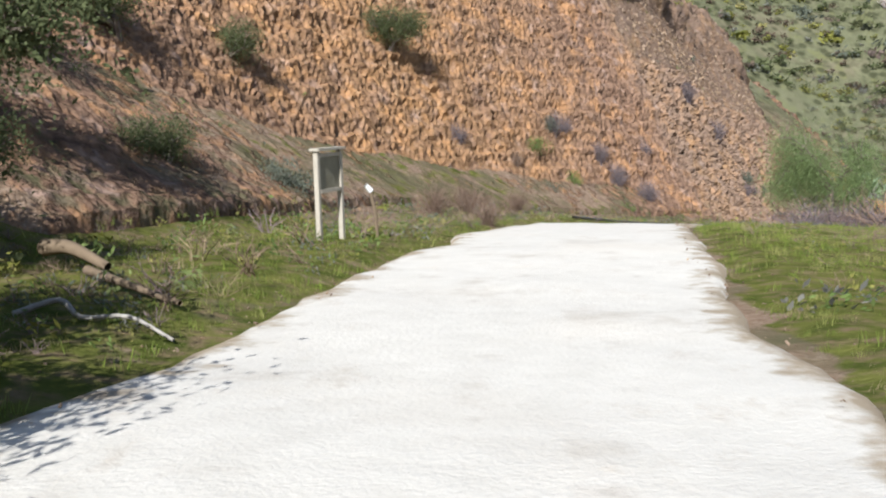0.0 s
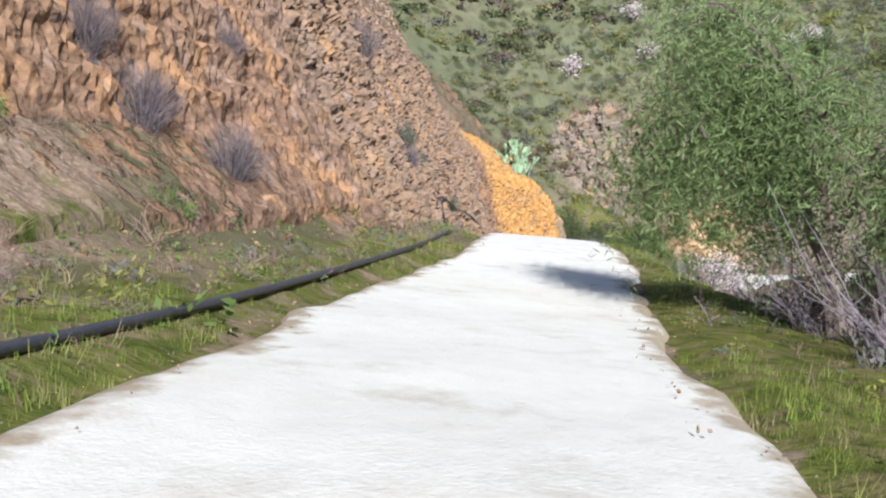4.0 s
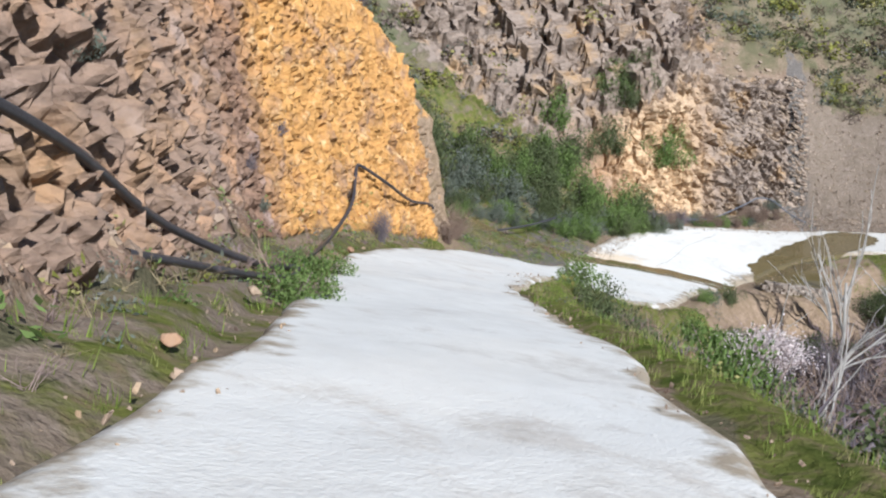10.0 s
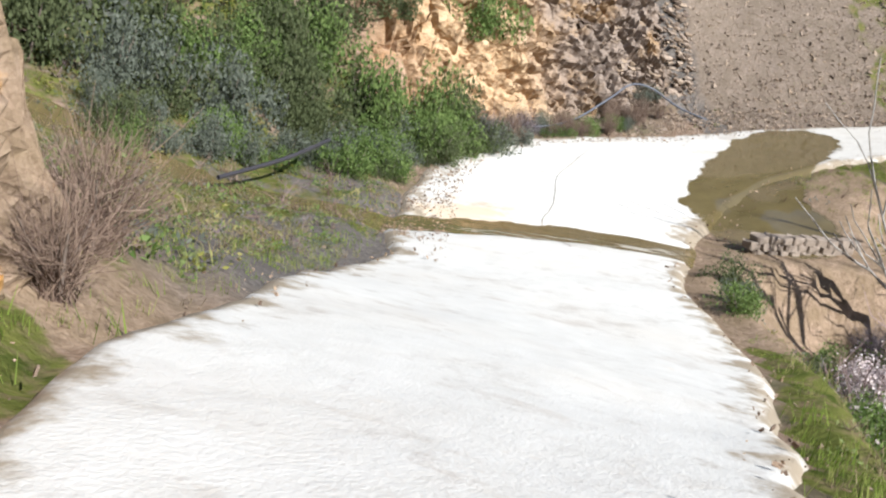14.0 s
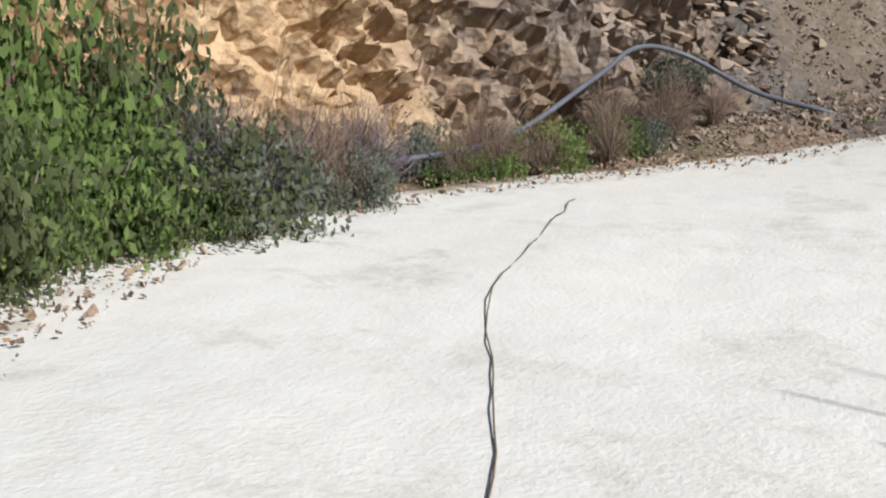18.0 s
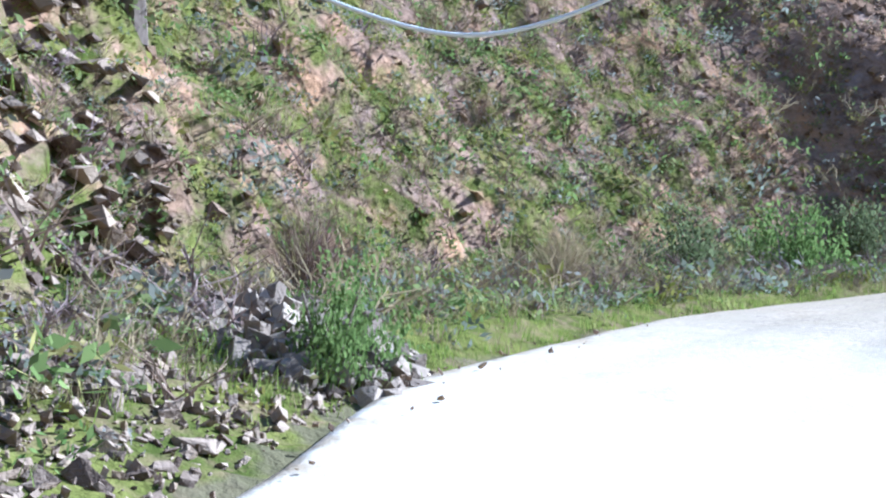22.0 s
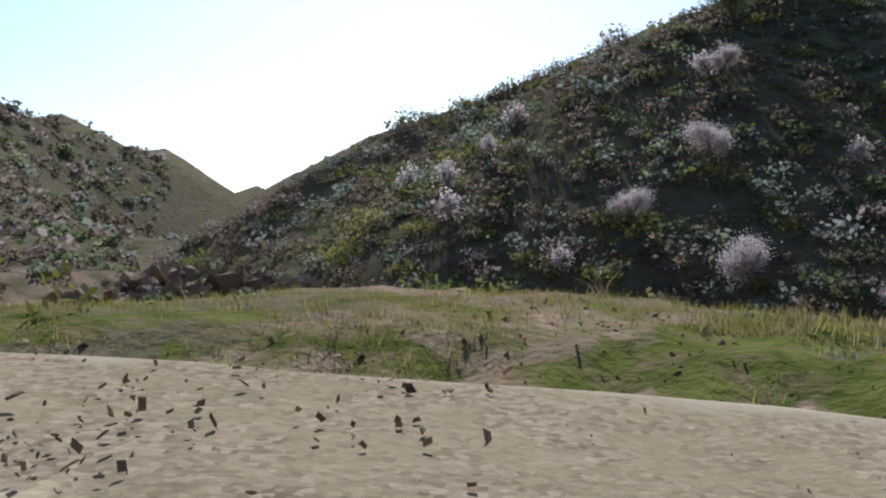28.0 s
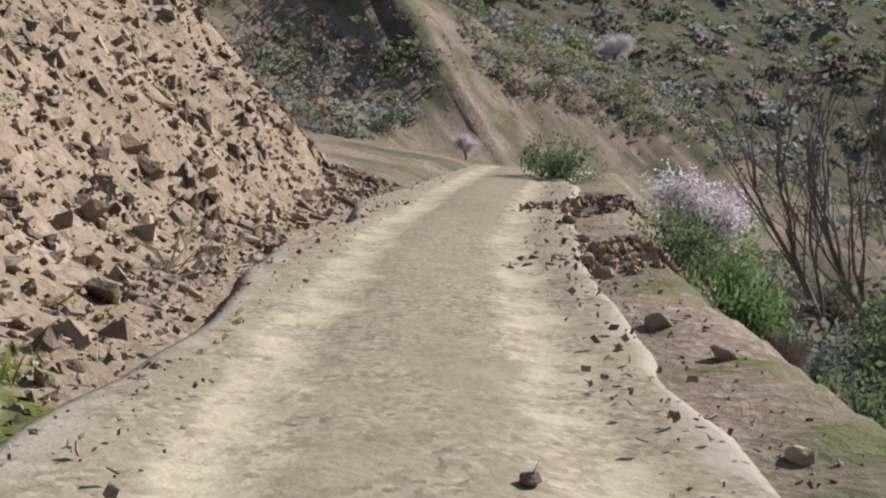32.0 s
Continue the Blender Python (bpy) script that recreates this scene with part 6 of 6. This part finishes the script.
MV, GB, DB, OB = "grey-mauve leafless bush on the rocky bank", "fresh green leafy bush beside the track", "brittle dry brown bush", "dense dark green bush"
for i, (x_, y_, w_, h_, kind_, lab) in enumerate([
        (9.6, 56.6, 1.9, 1.6, "mauve", MV), (5.8, 54.6, 1.6, 1.3, "mauve", MV), (8.6, 56.6, 1.6, 1.4, "mauve", MV), (6.5, 55.4, 1.5, 1.2, "mauve", MV), (9.6, 53.9, 0.9, 0.7, "green", GB), (4.6, 52.3, 1.5, 1.0, "green", GB), (6.6, 53.4, 1.2, 0.9, "green", GB), (3.4, 50.2, 1.4, 1.0, "dry", DB), (7.7, 54.3, 1.1, 0.8, "dry", DB), (5.3, 50.6, 1.0, 0.7, "grey", "grey-green bush on the bank"), (11.4, 56.9, 1.8, 1.5, "mauve", MV),
        (20.0, 74.5, 2.2, 1.8, "mauve", MV), (17.0, 71.0, 2.0, 1.7, "mauve", MV), (23.0, 77.6, 1.4, 1.2, "grey", "grey-green bush clinging to the brown rock"), (29.5, 86.0, 1.0, 0.9, "grey", "grey-green bush clinging to the brown rock"),
        (48.0, 107.9, 0.9, 1.1, "mauve", MV), (46.2, 110.9, 2.6, 2.6, "cactus", "pale prickly pear on top of the brown rock"), (48.2, 112.4, 2.2, 2.0, "cactus", "pale prickly pear on top of the orange rock"), (46.2, 113.0, 1.6, 1.6, "olive", OB), (49.0, 113.0, 1.4, 1.3, "mauve", MV),
        (55.3, 114.0, 1.9, 1.4, "dry", DB), (54.0, 112.6, 1.3, 1.0, "dry", DB), (38.0, 94.3, 1.2, 0.7, "green", GB), (40.5, 98.2, 1.3, 0.7, "green", GB), (53.6, 105.2, 1.7, 1.2, "green", "round green bush on the edge of the drop"), (52.2, 102.9, 2.0, 1.3, "olive", OB), (43.2, 91.3, 1.7, 1.3, "green", "round green bush on the edge of the drop"), (49.0, 98.6, 1.9, 1.3, "dry", DB), (50.6, 100.6, 2.1, 1.5, "olive", OB),
        (33.5, 77.8, 1.6, 0.8, "green", GB), (35.0, 80.6, 1.8, 1.0, "olive", OB), (37.0, 83.2, 2.2, 1.2, "olive", OB), (40.0, 86.8, 2.0, 1.1, "olive", OB), (43.5, 90.5, 1.8, 1.1, "olive", OB), (47.0, 96.5, 2.0, 1.3, "olive", OB),
        (77.4, 125.3, 2.0, 1.7, "green", GB), (75.2, 126.7, 2.6, 2.2, "olive", OB), (79.4, 126.4, 2.0, 1.7, "olive", OB), (81.6, 125.5, 1.6, 1.3, "dry", DB), (83.0, 124.9, 0.9, 0.6, "green", GB), (86.6, 124.1, 1.3, 1.1, "dry", DB), (84.3, 123.9, 1.2, 0.9, "green", GB), (79.0, 125.0, 1.9, 1.6, "mauve", MV), (80.4, 125.2, 1.8, 1.5, "dry", DB), (78.0, 125.1, 1.6, 1.3, "olive", OB), (81.5, 125.1, 1.5, 1.3, "mauve", MV), (85.6, 123.5, 0.9, 0.7, "green", GB), (83.2, 124.2, 0.8, 0.6, "green", GB), (72.7, 128.1, 2.8, 2.4, "olive", OB), (69.7, 128.6, 2.4, 2.0, "olive", OB),
        (74.7, 130.6, 3.2, 2.6, "olive", OB), (78.7, 129.6, 2.6, 2.4, "olive", OB), (67.2, 126.1, 1.4, 0.9, "green", GB), (64.2, 125.6, 1.6, 0.9, "green", GB), (73.7, 125.5, 1.4, 0.9, "green", GB), (88.6, 123.7, 1.3, 0.9, "grey", "grey bush at the foot of the scree"),
        (99.2, 115.4, 1.6, 1.5, "green", "bright green bush above the scree"), (95.2, 111.7, 1.0, 1.1, "green", GB), (98.4, 109.9, 1.5, 1.3, "dry", DB), (99.6, 104.3, 1.6, 1.2, "straw", "tussock of dead straw-coloured grass"), (100.5, 99.6, 1.9, 1.5, "olive", OB), (100, 96.7, 2.2, 1.9, "green", "large green bush beside the yellow board"), (100.7, 92.6, 1.8, 1.7, "olive", OB),
        (77.2, 126.4, 2.6, 3.0, "green", GB), (79.0, 126.6, 2.4, 2.8, "olive", OB), (75.4, 127.0, 2.6, 3.0, "green", GB), (70.2, 110.2, 1.6, 1.1, "olive", OB), (71.6, 109.6, 1.8, 1.3, "mauve", MV), (73.0, 110.3, 1.7, 1.2, "dry", DB), (74.5, 109.6, 2.0, 1.4, "olive", OB), (72.0, 107.8, 1.9, 1.4, "mauve", MV), (75.8, 108.6, 2.0, 1.5, "olive", OB), (69.0, 108.6, 1.6, 1.2, "dry", DB), (76.6, 110.6, 1.6, 1.2, "mauve", MV),
        (101.8, 76.3, 1.0, 0.6, "olive", OB), (104, 71.1, 0.9, 0.7, "straw", "yellowish dry bush on the scree"), (112.4, 51.3, 2.0, 1.5, "olive", OB), (117.8, 42.6, 1.4, 1.0, "green", GB),
        (1.2, 29.5, 1.4, 0.9, "dry", DB), (-0.4, 33.0, 1.8, 1.1, "dry", DB), (0.8, 37.0, 2.0, 1.3, "dry", DB), (3.0, 43.0, 1.6, 1.1, "dry", DB), (-4.5, 27.0, 1.6, 1.2, "grey", "grey-green bush on the bank"), (16.2, 42.6, 1.1, 0.9, "olive", OB), (17.4, 45.0, 1.4, 0.6, "green", GB), (81.7, 75.1, 1.8, 1.4, "olive", OB)]):
    bush(x_, y_, w_, h_, kind_, lab, seed=i)

# belt of bushes along the far edge of the ford slab, and the thicket behind it
belt = random.Random(12)
for i in range(104):
    back = i % 3 == 0
    x_ = belt.uniform(59, 83.7) if back else belt.uniform(63, 89)
    y_ = float(np.interp(x_, (59.2, 67.2, 71.7, 77.2, 81.7, 86.0, 89.2), (126.6, 125.1, 124.6, 125.7, 125.4, 124.0, 122.4))) + (belt.uniform(2.4, 7.0) if back else (belt.uniform(-1.0, 0.5) if x_ > 77 else belt.uniform(-0.8, 1.6)))
    kind_ = belt.choice(("olive", "green", "olive", "green", "grey") if back else (("dry", "dry", "grey", "dry") if x_ > 79 else ("green", "green", "olive", "grey")))
    w_ = belt.uniform(2.0, 3.2) if back else (belt.uniform(0.6, 1.2) if x_ > 79 else belt.uniform(0.8, 1.9))
    bush(x_, y_, w_, w_ * belt.uniform(0.75, 1.05), kind_, {"olive": "dense dark green bush on the bank above the ford", "green": "leafy green bush beside the ford slab", "grey": "grey-green bush beside the ford slab", "dry": "brittle brown bush beside the ford slab"}[kind_], seed=i)

# bushes along the drop beside the ford approach and below the last stretch
drop = random.Random(21)
for i in range(46):
    late = i % 2
    t_ = drop.uniform(33.2, 37.5) if late else drop.uniform(14.3, 17.6)
    k_ = int(np.argmin(np.abs(PT - t_)))
    o_ = -float(np.interp(t_, [w[0] for w in WIDTH], [w[2] for w in WIDTH])) - (drop.uniform(1.6, 6.0) if late else drop.uniform(0.5, 4.5))
    kind_ = drop.choice(("olive", "grey", "dry", "olive", "green"))
    w_ = drop.uniform(0.7, 1.7)
    bush(PX[k_] - TY[k_] * o_, PY[k_] + TX[k_] * o_, w_, w_ * drop.uniform(0.6, 0.9), kind_, {"olive": OB, "green": "green bush on the edge of the drop", "grey": "grey-green bush on the edge of the drop", "dry": DB}[kind_], seed=i)
for x_, y_, s_ in ((80.5, 109.5, 0.7), (83.0, 106.5, 0.9), (78.2, 106.0, 0.8), (86.0, 108.5, 0.8), (81.5, 103.0, 0.9)):
    c = copy_thing(dark, Matrix.Translation(on_ground(x_, y_, 0.3)) @ pose(0, 0, 0, 0, 0, drop.uniform(0, 360)))
    c.scale = (s_, s_, s_)

# bushes that cling to the cut faces
for i, (t_, rise_, w_, kind_, lab) in enumerate([(8.6, 2.8, 1.3, "mauve", MV), (9.0, 3.4, 1.1, "mauve", MV), (9.5, 4.2, 1.0, "grey", "grey-green bush clinging to the brown rock"), (10.6, 3.4, 0.7, "dry", DB), (11.4, 3.0, 0.6, "grey", "grey-green bush clinging to the brown rock"),
                                                (12.9, 2.4, 0.6, "mauve", MV), (13.3, 3.2, 0.7, "mauve", MV), (13.0, 1.4, 0.4, "grey", "small grey bush in the orange rock"), (13.9, 2.0, 0.5, "dry", DB), (4.6, 4.0, 1.4, "mauve", MV), (5.4, 5.5, 1.2, "grey", "grey-green bush clinging to the brown rock"), (6.4, 4.5, 1.2, "mauve", MV)]):
    p_ = face_point(t_, rise_, 0.3)
    bush(p_[0], p_[1], w_, w_ * 0.9, kind_, lab, seed=i)

# --- boulders, fallen branches and heaps
rock_label = {"amber": "orange boulder on the edge of the drop", "grey": "angular grey-brown rock fallen on the track", "pale": "pale stone lying in the grass"}


def boulder(x, y, size, tone, seed, sink=0.25, label=""):
    rng_ = random.Random(seed)
    bm = bmesh.new()
    for _ in range(22):
        v = Vector((rng_.gauss(0, 1), rng_.gauss(0, 1), rng_.gauss(0, 1))).normalized()
        bm.verts.new((v.x * rng_.uniform(0.8, 1.1), v.y * rng_.uniform(0.6, 0.9), v.z * rng_.uniform(0.5, 0.7)))
    res = bmesh.ops.convex_hull(bm, input=bm.verts)
    bmesh.ops.delete(bm, geom=list({g for g in res["geom_interior"] + res["geom_unused"] if isinstance(g, bmesh.types.BMVert)}), context="VERTS")
    bmesh.ops.bevel(bm, geom=list(bm.edges), offset=0.06, segments=1, affect="EDGES")
    mesh = bpy.data.meshes.new("boulder")
    bm.to_mesh(mesh)
    bm.free()
    n = len(mesh.vertices)
    fields({"amber": np.full(n, 1.0 if tone == "amber" else 0.0), "grey": np.full(n, {"amber": 0.0, "grey": 0.5, "pale": 1.0}[tone])}, mesh)
    mesh.polygons.foreach_set("use_smooth", np.zeros(len(mesh.polygons), bool))
    mesh.materials.append(STONE)
    o = new("boulder", mesh)
    zz = max(float(level(x, y)), road_z(x, y) - 0.02 if abs(along(np.array([x]), np.array([y]), None)[1][0]) < 2.0 else -99)
    o.matrix_world = Matrix.Translation((x, y, zz + size * (0.5 - sink))) @ pose(0, 0, 0, rng_.uniform(-15, 15), rng_.uniform(-15, 15), rng_.uniform(0, 360)) @ Matrix.Diagonal((size, size, size, 1))
    return tagged(o, label or rock_label[tone], "rock", "fallen rocks")


for i, (x_, y_, s_, tone_) in enumerate([(44.6, 93.2, 0.75, "amber"), (36.2, 79.9, 0.5, "amber"), (-1.6, 9.4, 0.14, "pale"), (-1.0, 12.5, 0.1, "pale"), (32.6, 86.4, 0.08, "amber"), (34.8, 90.2, 0.1, "amber"), (37.0, 93.4, 0.1, "grey"), (43.3, 102.2, 0.09, "grey"), (44.4, 103.6, 0.13, "amber"), (46.0, 105.6, 0.09, "grey"),
                                         (102.5, 65.5, 0.15, "grey"), (101.6, 66.3, 0.13, "grey"), (103.8, 64.1, 0.14, "grey"), (100.4, 68.1, 0.10, "grey"), (104.6, 63.1, 0.12, "grey"), (100, 71.7, 0.06, "grey"), (101, 69.7, 0.07, "grey"), (98.6, 70, 0.08, "grey"), (105.6, 61.5, 0.12, "grey"), (106.7, 60.1, 0.15, "grey"), (107.5, 58.9, 0.12, "grey"),
                                         (98.4, 102.7, 0.12, "grey"), (98.5, 99.1, 0.16, "grey"), (97.6, 96.1, 0.12, "grey"), (96.6, 90.7, 0.2, "grey"), (97.8, 106.7, 0.16, "grey")]):
    boulder(x_, y_, s_, tone_, i)


def stone_heap(name, middle, reach, count, size, label, category, seed, tone=(0.0, 0.6), tall=0.8):
    """A heap of loose stones, one mesh."""
    rng_ = np.random.default_rng(seed)
    a, r = rng_.uniform(0, 2 * np.pi, count), np.sqrt(rng_.random(count))
    x, y = middle[0] + np.cos(a) * r * reach[0], middle[1] + np.sin(a) * r * reach[1]
    z = level(x, y) + np.maximum(tall * (1 - r) * rng_.uniform(0.6, 1.0, count), 0) - size * 0.2
    s = size * rng_.lognormal(0, 0.4, count).clip(0.4, 2.0)
    o = scatter(name, STONES, np.stack([x, y, z], 1), np.stack([s * 1.2, s, s * 0.8], 1), STONE, {"amber": np.full(count, tone[0]), "grey": np.full(count, tone[1])}, upright=False, rng=rng_)
    return tagged(o, label, category, kind="stuff")


stone_heap("spoil_heap", (91.1, 73.0), (1.6, 0.8), 560, 0.06, "heap of dark broken rock tipped at the edge of the flat", "rocks", 3, (0.0, 0.75), 0.75)
stone_heap("stone_heap", (96.1, 111.4), (1.6, 1.1), 320, 0.08, "heap of grey stones at the foot of the cliff", "rocks", 5, (0.0, 1.0), 0.5)
stone_heap("stone_heap", (104.8, 62.1), (0.9, 3.0), 420, 0.04, "bank of broken stones along the outer edge of the track", "rocks", 6, (0.0, 0.3), 0.2)
stone_heap("stone_heap", (108.2, 57.6), (0.9, 3.0), 420, 0.04, "bank of broken stones along the outer edge of the track", "rocks", 7, (0.0, 0.3), 0.25)
stone_heap("stone_heap", (97.4, 88.7), (1.2, 2.4), 900, 0.04, "pale rubble below the stone wall", "rocks", 8, (0.0, 0.9), 0.6)

# dry stone weir below the ford
weir = thing("stone_weir", (77.5, 113.3, -22.0), "low dry stone weir of grey blocks below the ford", "wall", turn=radians(-38))
wr_ = random.Random(9)
row_shapes = []
for k in range(6):
    row_shapes.append(box(0, 0, 0, 0.36, 0.42, 0.20, k, 0.018))
meshes = [mesh_of("block", v, f, STONE, {"grey": np.ones(len(v)), "amber": np.zeros(len(v))}, False) for v, f in row_shapes]
for r_ in range(8):
    for c_ in range(9):
        b_ = new("block", meshes[wr_.randrange(6)])
        b_.parent = weir
        b_.location = ((c_ - 4 + 0.5 * (r_ % 2)) * 0.38 + wr_.uniform(-0.02, 0.02), wr_.uniform(-0.04, 0.04), -0.95 + r_ * 0.205)
        b_.rotation_euler = (wr_.uniform(-0.05, 0.05), wr_.uniform(-0.05, 0.05), wr_.uniform(-0.12, 0.12))

# retaining wall of rough stone at the spur
wall = thing("stone_wall", on_ground(95.9, 85.4, 0.15), "old rough stone retaining wall at the foot of the slope", "wall", turn=radians(-78))
for r_ in range(6):
    for c_ in range(9):
        if r_ > 3 and c_ > 5:
            continue
        b_ = new("block", meshes[wr_.randrange(6)])
        b_.parent = wall
        b_.location = ((c_ - 4 + 0.5 * (r_ % 2)) * 0.27 + wr_.uniform(-0.03, 0.03), wr_.uniform(-0.05, 0.05) + r_ * 0.04, 0.1 + r_ * 0.145)
        b_.rotation_euler = (wr_.uniform(-0.08, 0.08), wr_.uniform(-0.08, 0.08), wr_.uniform(-0.2, 0.2))
        b_.scale = (wr_.uniform(0.6, 0.8), 0.75, wr_.uniform(0.62, 0.72))


def fallen_branch(points, radius, material, label):
    o = new("fallen_branch", mesh_of("fallen_branch", *tube(curve([tuple(on_ground(x, y)) [:2] + (float(level(x, y)) + h,) for x, y, h in points], 4), np.linspace(radius, radius * 0.5, (len(points) - 1) * 4 + 1), 8), material))
    return tagged(o, label, "branch")


fallen_branch([(-4.6, 12.6, 0.12), (-3.8, 11.6, 0.14), (-2.9, 10.6, 0.10)], 0.065, DARKWOOD, "fallen tree trunk lying in the grass")
fallen_branch([(-4.4, 9.9, 0.05), (-4.0, 10.1, 0.16), (-3.6, 9.6, 0.05), (-3.1, 9.5, 0.09), (-2.6, 9.2, 0.05)], 0.035, PALEBARK, "pale crooked fallen branch in the grass")
fallen_branch([(-5.4, 13.3, 0.3), (-4.9, 12.9, 0.35), (-4.3, 12.5, 0.2)], 0.12, DARKWOOD, "dark rotten stump in the grass")

# trees over the bank at the start, which shade the grass
bank = tree("evergreen_tree", 6.0, 81, 0.13, 0.06, 34, BARK, SCRUB, "dark bushy tree on the bank above the grass", place=on_ground(-8.6, 16.5, 0.3), spread=0.8, jitter=0.45)
for px_, py_, s_ in ((-8.5, -6.0, 1.1), (-10.5, -1.0, 1.2), (-11.5, 5.0, 1.1), (-12.5, 12.0, 1.1), (-7.0, 13.5, 0.6), (-6.0, 22.0, 0.5), (-6.4, 7.0, 0.8), (-8.0, 11.5, 0.85), (-10.5, 22.5, 0.9), (-5.0, 2.6, 0.85), (-4.9, 5.0, 0.8), (-5.6, 6.6, 0.9), (-4.4, -3.0, 0.8), (-9.5, 30.0, 0.8), (-7.5, 36.0, 0.6), (-2.5, 46.5, 0.7)):
    c = copy_thing(bank, Matrix.Translation(on_ground(px_, py_, 0.3)) @ pose(0, 0, 0, 0, 0, rng.uniform(0, 360)))
    c.scale = (s_, s_, s_)
